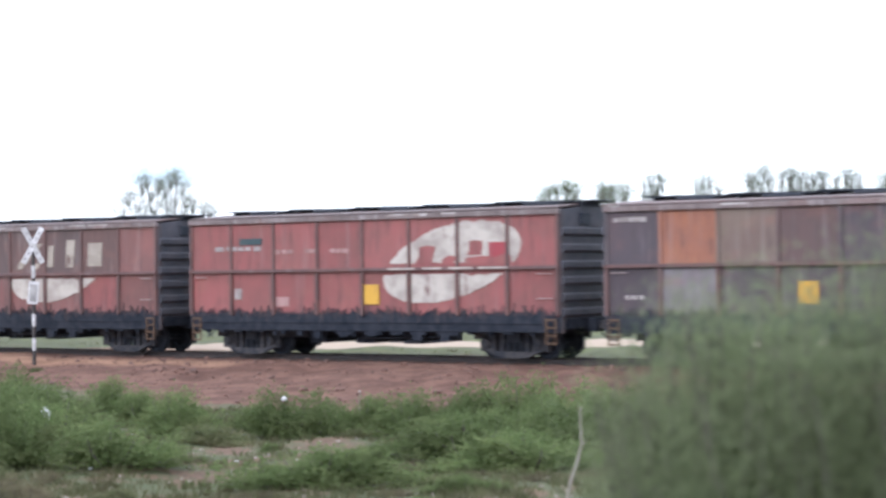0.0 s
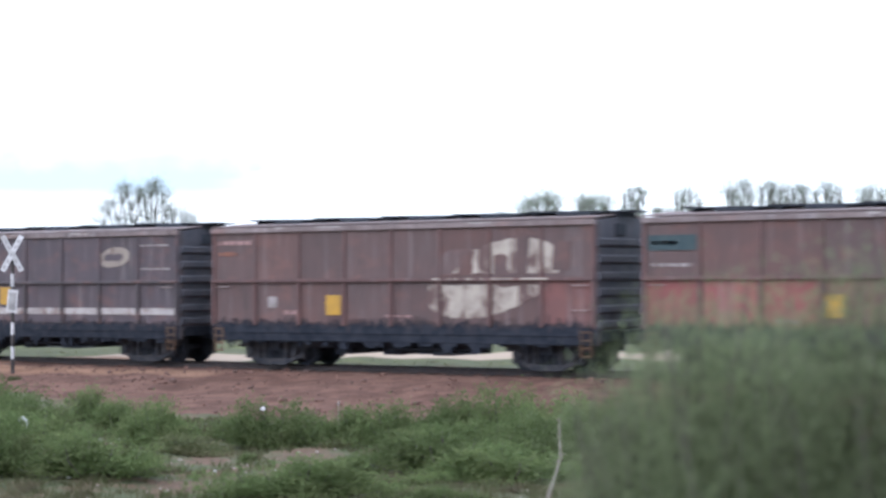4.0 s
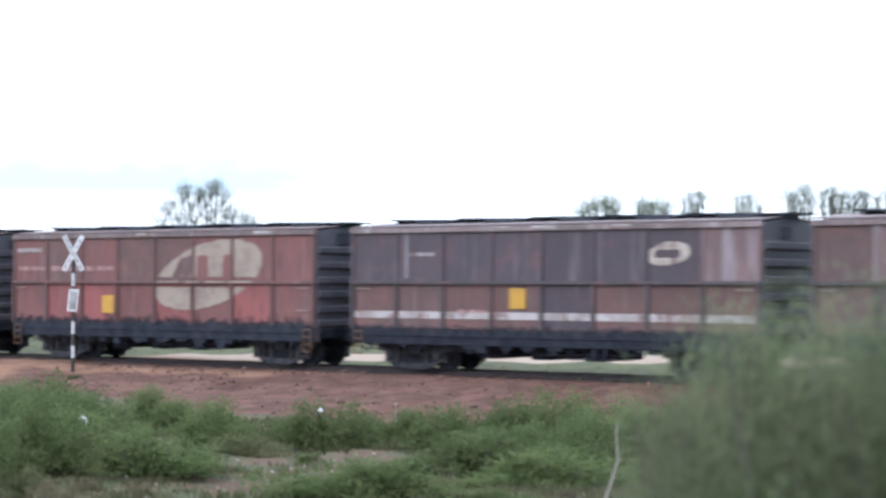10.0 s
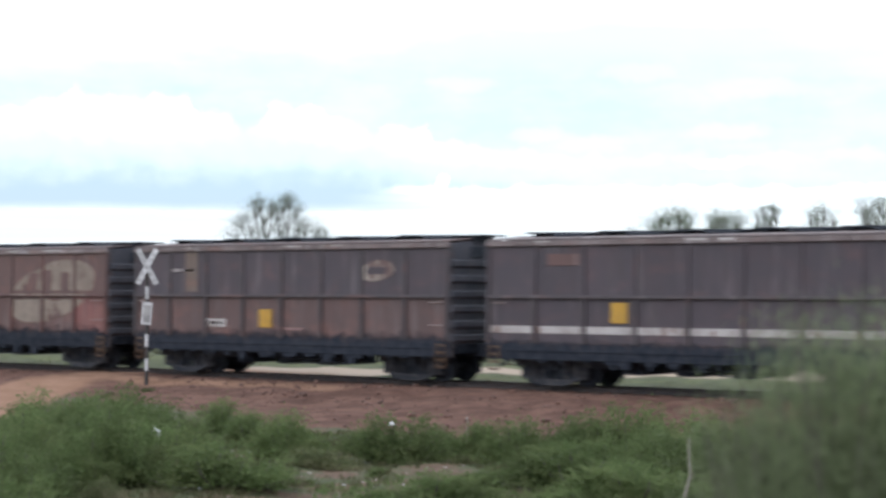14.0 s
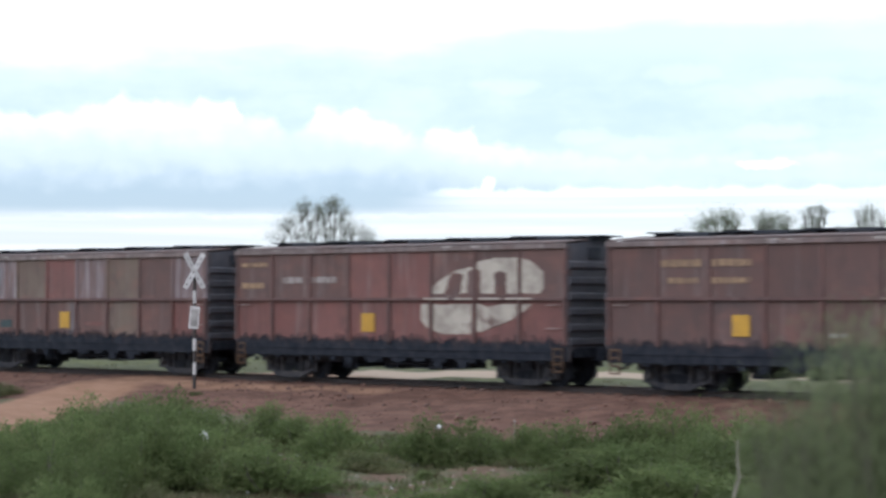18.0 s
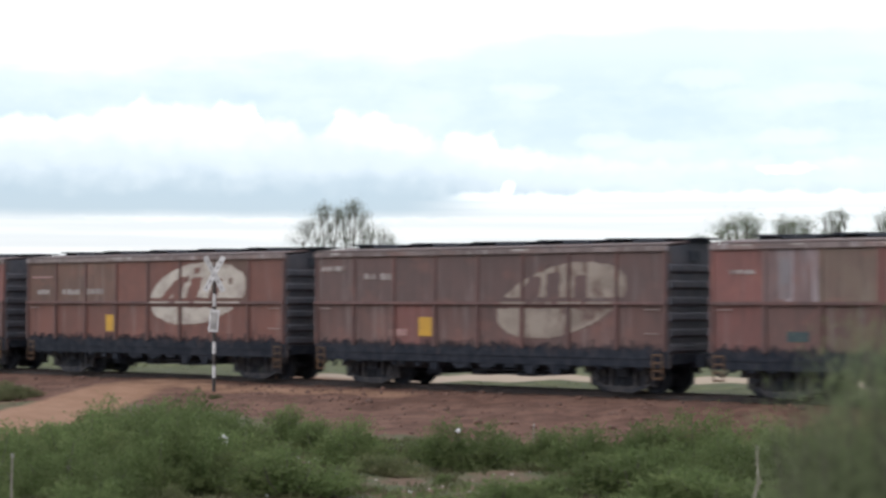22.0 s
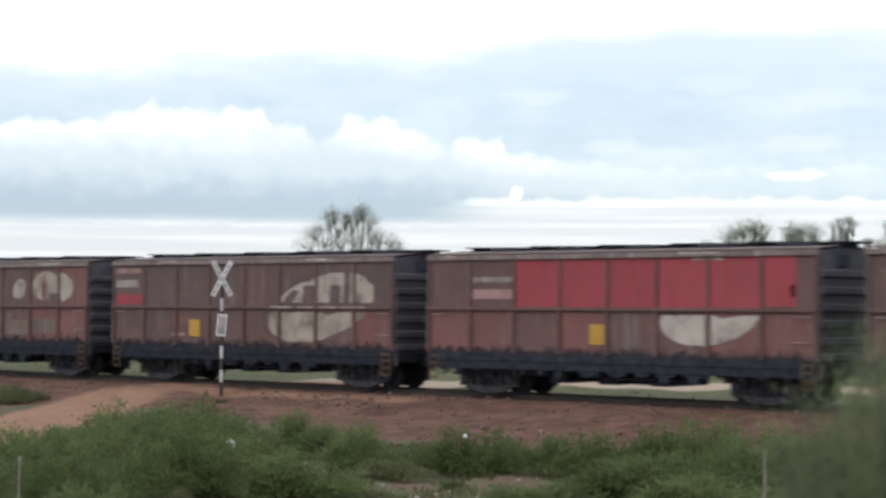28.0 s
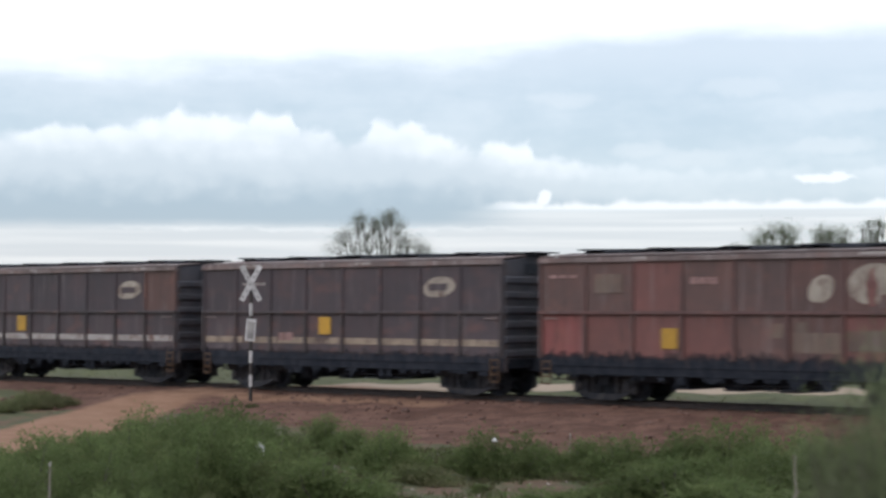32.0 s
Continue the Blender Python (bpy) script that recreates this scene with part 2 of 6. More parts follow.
OXIDE = wagon_paint("oxide_red_paint", (0.196, 0.078, 0.066), (0.155, 0.070, 0.060))
OXIDE_BRIGHT = wagon_paint("bright_oxide_paint", (0.268, 0.080, 0.072), (0.212, 0.076, 0.066), dusty=0.25)
DUSK = wagon_paint("dull_brown_paint", (0.118, 0.070, 0.062), (0.096, 0.062, 0.056))
BROWN = wagon_paint("brown_paint", (0.135, 0.070, 0.058), (0.105, 0.062, 0.054))
UMBER = wagon_paint("dark_umber_paint", (0.070, 0.051, 0.056), (0.058, 0.046, 0.052), rust=0.12)
SOOT = wagon_paint("grey_brown_paint", (0.086, 0.062, 0.066), (0.069, 0.054, 0.060))
DRIPS = wagon_paint("streaked_grey_paint", (0.190, 0.125, 0.116), (0.150, 0.100, 0.094), dust=(0.40, 0.36, 0.37), dusty=0.65, runs=0.46)
RUST = wagon_paint("rust_brown_paint", (0.172, 0.071, 0.053), (0.138, 0.064, 0.050), dusty=0.25)
RUST_OLIVE = wagon_paint("olive_rust_paint", (0.140, 0.076, 0.055), (0.116, 0.068, 0.051), dusty=0.25)
RED = wagon_paint("fresh_red_paint", (0.34, 0.042, 0.055), (0.28, 0.045, 0.052), dusty=0.1, rust=0.1)
ORANGE = wagon_paint("orange_rust_paint", (0.30, 0.112, 0.055), (0.215, 0.09, 0.058), dusty=0.35)
TAN = wagon_paint("tan_patch_paint", (0.165, 0.120, 0.090), (0.135, 0.090, 0.070), dusty=0.4)
OLIVE = wagon_paint("olive_brown_paint", (0.165, 0.122, 0.090), (0.140, 0.094, 0.074), dusty=0.3)
GREY = wagon_paint("grey_patch_paint", (0.215, 0.195, 0.20), (0.15, 0.125, 0.125), dusty=0.6)
TRIM = wagon_paint("trim_paint", (0.135, 0.068, 0.058), (0.105, 0.058, 0.052), dusty=0.25)
TRIM_DARK = wagon_paint("dark_trim_paint", (0.074, 0.058, 0.058), (0.062, 0.051, 0.052), dusty=0.2)
RAIL_LIGHT = wagon_paint("dusty_edge_paint", (0.225, 0.175, 0.160), (0.145, 0.108, 0.098), dust=(0.42, 0.39, 0.38), dusty=0.6)
ROOF_DUST = wagon_paint("dusty_roof_paint", (0.155, 0.106, 0.094), (0.110, 0.078, 0.070), dust=(0.30, 0.25, 0.235), dusty=0.4)
YELLOW = plain("yellow_plate_paint", (0.52, 0.29, 0.030), (0.42, 0.235, 0.034), 4.0, 0.5, bump=0.05)
WHITE_OLD = faded("flaking_white_paint", (0.43, 0.39, 0.37), (0.17, 0.105, 0.085), 0.56)
GRIME = plain("black_grime", (0.015, 0.018, 0.026), (0.034, 0.037, 0.047), 4.0, 0.75, bump=0.4, bump_scale=14.0, gloss=0.12)
SOOT_STREAK = plain("brown_soot_streaks", (0.050, 0.042, 0.046), (0.085, 0.060, 0.058), 5.0, 0.75, bump=0.2, gloss=0.15)
END_STEEL = plain("sooty_end_steel", (0.050, 0.050, 0.062), (0.080, 0.072, 0.082), 2.0, 0.7, bump=0.2)
IRON = plain("dark_iron", (0.022, 0.026, 0.036), (0.042, 0.044, 0.052), 5.0, 0.7, bump=0.3, gloss=0.25)
IRON_DUST = plain("dusty_cast_iron", (0.026, 0.030, 0.040), (0.082, 0.074, 0.074), 7.0, 0.8, bump=0.3, gloss=0.2)
HANDLE = plain("worn_handle_paint", (0.34, 0.28, 0.26), (0.22, 0.16, 0.145), 9.0, 0.5, bump=0.05)
STEP = plain("ochre_step_paint", (0.13, 0.068, 0.032), (0.075, 0.042, 0.027), 6.0, 0.6)
SIGN_WHITE = plain("weathered_white_sign", (0.62, 0.60, 0.60), (0.40, 0.38, 0.37), 7.0, 0.5, bump=0.05)
SIGN_BLACK = plain("sign_black", (0.022, 0.019, 0.019), (0.05, 0.038, 0.035), 6.0, 0.6)
SIGN_GREY = plain("faded_sign_grey", (0.12, 0.105, 0.10), (0.22, 0.20, 0.195), 6.0, 0.6)
PLATE_FIELD = plain("worn_plate_print", (0.22, 0.205, 0.20), (0.40, 0.375, 0.36), 4.0, 0.6)
RAIL_STEEL = plain("rusty_rail_steel", (0.034, 0.027, 0.026), (0.062, 0.043, 0.038), 6.0, 0.6, 0.3)
SLEEPER_WOOD = plain("creosoted_timber", (0.045, 0.033, 0.028), (0.075, 0.055, 0.045), 4.0, 0.85, bump=0.5)
TREE_BARK = plain("pale_grey_bark", (0.21, 0.195, 0.17), (0.14, 0.125, 0.105), 2.0, 0.9, bump=0.5, bump_scale=6.0)
BARK = plain("grey_bark", (0.13, 0.11, 0.095), (0.075, 0.06, 0.05), 6.0, 0.9, bump=0.6, bump_scale=20.0)
TWIG = plain("bleached_twig", (0.30, 0.255, 0.225), (0.20, 0.165, 0.14), 9.0, 0.85)
TWIG_PALE = plain("pale_stake_tip", (0.40, 0.37, 0.34), (0.28, 0.25, 0.22), 9.0, 0.8)
LITTER = plain("white_litter", (0.55, 0.54, 0.52), (0.42, 0.40, 0.38), 9.0, 0.6)
STONE = plain("reddish_stone", (0.16, 0.085, 0.062), (0.07, 0.042, 0.034), 3.0, 0.9, bump=0.5)
PALE_STONE = plain("pale_stone", (0.42, 0.36, 0.32), (0.30, 0.24, 0.21), 3.0, 0.9)


def foliage(name, a, b, c, through=0.25):
    """Leaves that differ from leaf to leaf, a little light shining through them."""
    m = bpy.data.materials.new(name)
    m.use_nodes = True
    tree = m.node_tree
    n = Nodes(tree)
    shader = tree.nodes["Principled BSDF"]
    island = n.add("ShaderNodeNewGeometry").outputs["Random Per Island"]
    rnd = n.add("ShaderNodeObjectInfo").outputs["Random"]
    v = n.add("ShaderNodeTexCoord").outputs["Object"]
    tone = n.mix(island, a, b)
    tone = n.mix(n.math("MULTIPLY", n.ramp(n.noise(v, 1.6, 4.0, 0.6), 0.40, 0.70), 0.7), tone, c)
    k = n.math("MULTIPLY", n.math("ADD", n.math("MULTIPLY", rnd, 0.4), 0.8), n.math("ADD", 0.70, n.math("MULTIPLY", n.ramp(n.noise(v, 3.5, 3.0, 0.6), 0.3, 0.7), 0.50)))
    tone = n.add("ShaderNodeVectorMath", {0: tone, "Scale": k}, operation="SCALE").outputs[0]
    tree.links.new(tone, shader.inputs["Base Color"])
    shader.inputs["Roughness"].default_value = 0.7
    shader.inputs["Specular IOR Level"].default_value = 0.15
    glow = n.add("ShaderNodeBsdfTranslucent", {0: tone})
    blend = n.add("ShaderNodeMixShader", {0: through, 1: shader.outputs[0], 2: glow.outputs[0]})
    tree.links.new(blend.outputs[0], tree.nodes["Material Output"].inputs[0])
    return m


SHRUB_LEAF = foliage("shrub_leaves", (0.140, 0.190, 0.072), (0.174, 0.218, 0.088), (0.156, 0.168, 0.076), 0.65)
SHRUB_DRY = foliage("half_dry_leaves", (0.172, 0.146, 0.090), (0.196, 0.162, 0.104), (0.152, 0.158, 0.080), 0.55)
SHRUB_DULL = foliage("dull_shrub_leaves", (0.150, 0.176, 0.080), (0.178, 0.192, 0.092), (0.180, 0.156, 0.092), 0.65)
FEATHER_LEAF = foliage("feathery_leaves", (0.202, 0.240, 0.126), (0.238, 0.270, 0.148), (0.190, 0.214, 0.117), 0.65)
# TREE_LEAF and TREE_GREY are paled and greyed to stand for distance haze.
TREE_LEAF = foliage("hazed_grey_green_leaves", (0.28, 0.305, 0.245), (0.33, 0.355, 0.285), (0.26, 0.285, 0.225), 0.65)
TREE_GREEN = foliage("green_tree_leaves", (0.195, 0.235, 0.145), (0.245, 0.285, 0.180), (0.18, 0.22, 0.135), 0.65)
TREE_GREY = foliage("hazed_pale_grey_leaves", (0.24, 0.26, 0.215), (0.30, 0.32, 0.265), (0.22, 0.24, 0.20), 0.65)
GRASS_LEAF = foliage("mixed_grass", (0.092, 0.108, 0.048), (0.120, 0.120, 0.060), (0.140, 0.110, 0.070), 0.5)


def ground_material():
    m = bpy.data.materials.new("red_earth_and_grass")
    m.use_nodes = True
    tree = m.node_tree
    n = Nodes(tree)
    shader = tree.nodes["Principled BSDF"]
    v = n.add("ShaderNodeTexCoord").outputs["Object"]
    zones = [n.add("ShaderNodeAttribute") for _ in range(4)]
    zones[0].attribute_name, zones[1].attribute_name, zones[2].attribute_name, zones[3].attribute_name = "soil", "road", "lush", "bare"
    soil, road, lush, spot = [z.outputs["Fac"] for z in zones]
    big, mid, small = n.noise(v, 0.35, 5.0, 0.6), n.noise(v, 1.4, 5.0, 0.65), n.noise(v, 9.0, 5.0, 0.65)
    green = n.mix(n.ramp(mid, 0.35, 0.65), (0.076, 0.088, 0.044), (0.106, 0.106, 0.058))
    green = n.mix(n.math("MULTIPLY", n.ramp(small, 0.45, 0.7), 0.5), green, (0.122, 0.102, 0.064))
    bare = n.mix(n.ramp(mid, 0.4, 0.62), (0.104, 0.074, 0.048), (0.150, 0.098, 0.066))
    green = n.mix(n.ramp(n.math("ADD", n.math("MULTIPLY", big, 0.5), n.math("MULTIPLY", mid, 0.5)), 0.49, 0.60), green, n.mix(lush, bare, (0.115, 0.125, 0.052)))
    red = n.mix(n.ramp(mid, 0.35, 0.65), (0.094, 0.048, 0.035), (0.176, 0.096, 0.070))
    red = n.mix(n.math("MULTIPLY", n.ramp(small, 0.5, 0.72), 0.7), red, (0.058, 0.034, 0.028))
    dust = n.mix(n.ramp(mid, 0.35, 0.65), (0.250, 0.140, 0.088), (0.310, 0.182, 0.120))
    dust = n.mix(n.math("MULTIPLY", n.ramp(small, 0.5, 0.75), 0.35), dust, (0.16, 0.09, 0.062))
    dust = n.mix(n.math("MULTIPLY", lush, 0.8), dust, (0.40, 0.325, 0.25))
    ragged = n.math("MULTIPLY", n.math("SUBTRACT", n.math("ADD", n.math("MULTIPLY", mid, 0.6), n.math("MULTIPLY", small, 0.4)), 0.5), 0.9)
    green = n.mix(n.ramp(n.math("ADD", n.math("MULTIPLY", spot, 0.75), n.math("MULTIPLY", ragged, 1.9)), 0.38, 0.80), green, n.mix(n.ramp(small, 0.40, 0.60), (0.092, 0.062, 0.043), (0.168, 0.104, 0.074)))
    tone = n.mix(n.ramp(n.math("ADD", soil, ragged), 0.40, 0.60), green, red)
    tone = n.mix(n.ramp(n.math("ADD", road, n.math("MULTIPLY", ragged, 0.5)), 0.18, 0.62), tone, dust)
    tree.links.new(tone, shader.inputs["Base Color"])
    shader.inputs["Roughness"].default_value = 0.95
    shader.inputs["Specular IOR Level"].default_value = 0.2
    bump = n.add("ShaderNodeBump", {"Strength": 0.6, "Distance": 0.06, "Height": n.noise(v, 5.0, 8.0, 0.7)})
    tree.links.new(bump.outputs[0], shader.inputs["Normal"])
    return m


GROUND = ground_material()


# ------------------------------------------------------------------ mesh helpers
def mesh_of(bm, name, *materials):
    me = bpy.data.meshes.new(name)
    bm.to_mesh(me)
    bm.free()
    for m in materials:
        me.materials.append(m)
    return me


def part(name, data, material, parent, label="", at=None):
    """Links a bmesh or a mesh as ONE object under a thing or a part, with its own material."""
    me = data if isinstance(data, bpy.types.Mesh) else mesh_of(data, name)
    ob = new(name, me)
    if material is not None:
        if not me.materials:
            me.materials.append(material)
        if me.materials[0] is not material:
            ob.material_slots[0].link = "OBJECT"
            ob.material_slots[0].material = material
    ob.parent = parent
    if at is not None:
        ob.matrix_basis = at if isinstance(at, Matrix) else Matrix.Translation(at)
    if label:
        tagged(ob, label)
    return ob


def empty(name, at, label, category, group="", kind=""):
    ob = new(name)
    ob.empty_display_size = 0.3
    ob.matrix_basis = at if isinstance(at, Matrix) else Matrix.Translation(at)
    return tagged(ob, label, category, group, kind)


def box(bm, x0, x1, y0, y1, z0, z1, bevel=0.0):
    made = bmesh.ops.create_cube(bm, size=1.0, matrix=Matrix.Translation(((x0 + x1) / 2, (y0 + y1) / 2, (z0 + z1) / 2)) @ Matrix.Diagonal((x1 - x0, y1 - y0, z1 - z0, 1)))
    if bevel:
        edges = {e for v in made["verts"] for e in v.link_edges}
        bmesh.ops.bevel(bm, geom=list(edges), offset=bevel, segments=1, affect="EDGES")
    return bm


def boxes(*sizes, bevel=0.0):
    bm = bmesh.new()
    for size in sizes:
        box(bm, *size, bevel=bevel)
    return bm


def rod(bm, a, b, r0, r1=None, sides=8):
    a, b = Vector(a), Vector(b)
    axis = b - a
    m = Matrix.Translation((a + b) / 2) @ axis.to_track_quat("Z", "Y").to_matrix().to_4x4()
    bmesh.ops.create_cone(bm, cap_ends=True, segments=sides, radius1=r0, radius2=r0 if r1 is None else r1, depth=axis.length, matrix=m)
    return bm


def prism(outline, y0, y1):
    """A flat outline in x and z, given thickness from y0 to y1."""
    bm = bmesh.new()
    near = [bm.verts.new((x, y0, z)) for x, z in outline]
    far = [bm.verts.new((x, y1, z)) for x, z in outline]
    bm.faces.new(near)
    bm.faces.new(far[::-1])
    for i in range(len(near)):
        j = (i + 1) % len(near)
        bm.faces.new((near[j], near[i], far[i], far[j]))
    bmesh.ops.recalc_face_normals(bm, faces=bm.faces)
    return bm


def flat_mesh(name, verts, faces, material):
    me = bpy.data.meshes.new(name)
    me.from_pydata([tuple(v) for v in verts], [], faces)
    me.materials.append(material)
    return me


# ------------------------------------------------------------------ ground
TRACK_Y = 41.76         # middle of the single track, which runs along x
RAIL_HALF = 0.535
RAIL_TOP = -0.08


def smooth(a, b, v):
    u = np.clip((v - a) / (b - a), 0.0, 1.0)
    return u * u * (3 - 2 * u)


ROAD_LINE = ((-18.0, 4.0), (-28.0, 17.0), (-36.6, 28.2), (-41.5, 34.3), (-43.5, 37.8), (-44.6, 41.5), (-43.2, 46.0), (-38.6, 50.6), (-32.0, 54.2), (-18.0, 58.5), (6.0, 63.0), (60.0, 72.0), (300.0, 110.0))


def road_offset(x, y):
    """Distance to the middle of the dirt road."""
    best = np.full(np.shape(x), 1e9)
    for (ax, ay), (bx, by) in zip(ROAD_LINE, ROAD_LINE[1:]):
        dx, dy = bx - ax, by - ay
        u = np.clip(((x - ax) * dx + (y - ay) * dy) / (dx * dx + dy * dy), 0, 1)
        best = np.minimum(best, np.hypot(x - ax - u * dx, y - ay - u * dy))
    return best


def soil_edge(x):
    """Where the bare red earth before the track gives way to the scrub."""
    return 30.6 + 3.6 * smooth(-24.0, -38.0, x) + 0.5 * np.sin(x * 0.9) + 0.35 * np.sin(x * 2.3 + 1.0) - 1.2 * smooth(-16, -8, x)


# worn bare spots in the scrub: direction left of +y, distance, half width, half depth
BARE_SPOTS = ((40.9, 31.0, 0.55, 1.1), (37.7, 30.6, 0.75, 1.5), (33.2, 27.3, 0.7, 1.2), (43.9, 34.4, 0.6, 0.7), (38.6, 28.0, 0.8, 0.8), (41.6, 27.4, 0.9, 0.9), (35.4, 28.8, 0.5, 0.8), (35.9, 25.6, 0.7, 0.8))


def bare_spot(x, y):
    """1 in the middle of a bare spot, 0 away from all of them."""
    best = np.zeros(np.shape(x))
    for turn, dist, wide, deep in BARE_SPOTS:
        a = radians(turn)
        dx, dy = x + math.sin(a) * dist, y - math.cos(a) * dist
        across, along = dx * math.cos(a) + dy * math.sin(a), -dx * math.sin(a) + dy * math.cos(a)
        best = np.maximum(best, smooth(1.45, 0.55, np.hypot(across / wide, along / deep)))
    return best


def ground_z(x, y):
    x, y = np.asarray(x, float), np.asarray(y, float)
    z = -0.62 + 0.34 * smooth(31.0, 39.6, y)
    z = z + 1.27 * smooth(9.0, 1.5, np.hypot(x, y))
    z = z + 0.05 * np.sin(x * 0.7 + 1.3) * np.sin(y * 0.55) + 0.03 * np.sin(x * 1.9 + y * 1.3)
    bed = smooth(3.4, 2.0, np.abs(y - TRACK_Y))
    z = z * (1 - bed) + bed * (RAIL_TOP - 0.13)
    road = smooth(2.9, 0.8, road_offset(x, y)) * smooth(36.0, 40.2, y) * smooth(49.0, 43.0, y)
    z = z * (1 - road) + road * (RAIL_TOP - 0.09)
    return z


def make_ground():
    def lines(near, step, far):
        inner = np.arange(near[0], near[1] + step / 2, step)
        out = near[1] + np.geomspace(1.0, far - near[1], 26)
        back = near[0] - np.geomspace(1.0, far + near[0], 26)
        return np.concatenate([back[::-1], inner, out])
    xs, ys = lines((-62.0, 4.0), 0.4, 3200.0), lines((-2.0, 66.0), 0.4, 3200.0)
    gx, gy = np.meshgrid(xs, ys)
    gz = ground_z(gx, gy)
    rng = np.random.default_rng(3)
    gz += rng.normal(0, 0.012, gz.shape)
    w, h = len(xs), len(ys)
    verts = np.stack([gx, gy, gz], -1).reshape(-1, 3)
    i = (np.arange(h - 1)[:, None] * w + np.arange(w - 1)[None, :]).ravel()
    faces = np.stack([i, i + 1, i + 1 + w, i + w], -1)
    me = bpy.data.meshes.new("ground")
    me.from_pydata(verts.tolist(), [], faces.tolist())
    soil = smooth(-1.2, 0.8, gy - soil_edge(gx)) * smooth(45.6, 44.2, gy)
    spur = np.hypot(np.maximum(np.abs(gx + 39.0) - 4.5, 0.0), 1.5 * (gy - 38.9))
    road = smooth(2.15, 0.7, road_offset(gx, gy)) * (1.0 - 0.52 * smooth(34.0, 39.0, gy) * smooth(46.0, 43.5, gy))
    road = np.maximum(road, smooth(3.4, 1.8, road_offset(gx, gy)) * smooth(43.5, 45.5, gy))
    road = np.maximum(road, 0.5 * smooth(2.6, 0.3, spur))
    lush = np.maximum(smooth(44.5, 47.0, gy), smooth(-44.0, -48.0, gx + (gy - 36.0) * 0.4) * smooth(38.5, 36.5, gy))
    soil = soil * (1.0 - smooth(-46.0, -49.0, gx) * smooth(38.5, 36.5, gy))
    for name, value in (("soil", soil), ("road", road), ("lush", lush), ("bare", bare_spot(gx, gy))):
        me.attributes.new(name, "FLOAT", "POINT").data.foreach_set("value", value.ravel().astype(np.float32))
    me.materials.append(GROUND)
    me.polygons.foreach_set("use_smooth", np.ones(len(me.polygons), bool))
    tagged(new("ground", me), "red earth, scrub grass and a dirt road reaching the horizon", "ground", kind="structure")


make_ground()


def make_track():
    track = empty("railway_track", (0, TRACK_Y, RAIL_TOP), "single railway track with rusty rails on dark sleepers", "railway track", kind="structure")
    profile = ((-0.06, -0.15), (0.06, -0.15), (0.06, -0.138), (0.012, -0.12), (0.010, -0.042), (0.034, -0.03), (0.034, -0.004), (0.028, 0.0), (-0.028, 0.0), (-0.034, -0.004), (-0.034, -0.03), (-0.010, -0.042), (-0.012, -0.12), (-0.06, -0.138))
    for side in (-1, 1):
        bm = bmesh.new()
        ends = [[bm.verts.new((x, y + side * RAIL_HALF, z)) for y, z in profile] for x in (-700.0, 500.0)]
        for j in range(len(profile)):
            k = (j + 1) % len(profile)
            bm.faces.new((ends[0][j], ends[0][k], ends[1][k], ends[1][j]))
        bmesh.ops.recalc_face_normals(bm, faces=bm.faces)
        part("rail", bm, RAIL_STEEL, track)
    sleeper = mesh_of(boxes((-0.11, 0.11, -1.0, 1.0, -0.27, -0.155), bevel=0.012), "sleeper", SLEEPER_WOOD)
    rng = random.Random(5)
    x = -66.0
    while x < 2.0:
        if not -46.4 < x < -42.6:
            part("sleeper", sleeper, SLEEPER_WOOD, track, at=pose(x, rng.uniform(-0.03, 0.03), 0.04, 0, 0, rng.uniform(-1, 1)))
        x += 0.6
    return track


make_track()


# ------------------------------------------------------------------ hopper wagons
HALF, WIDE = 6.14, 1.52             # half length and half width of the body
PITCH = 13.58
TOP, BELT, FOOT = 3.74, 2.28, 1.02  # heights of the side's edges above the rail
PANELS = 8
STEP_X = 2 * HALF / PANELS
BOGIE_X = 4.40
WHEEL_R = 0.43


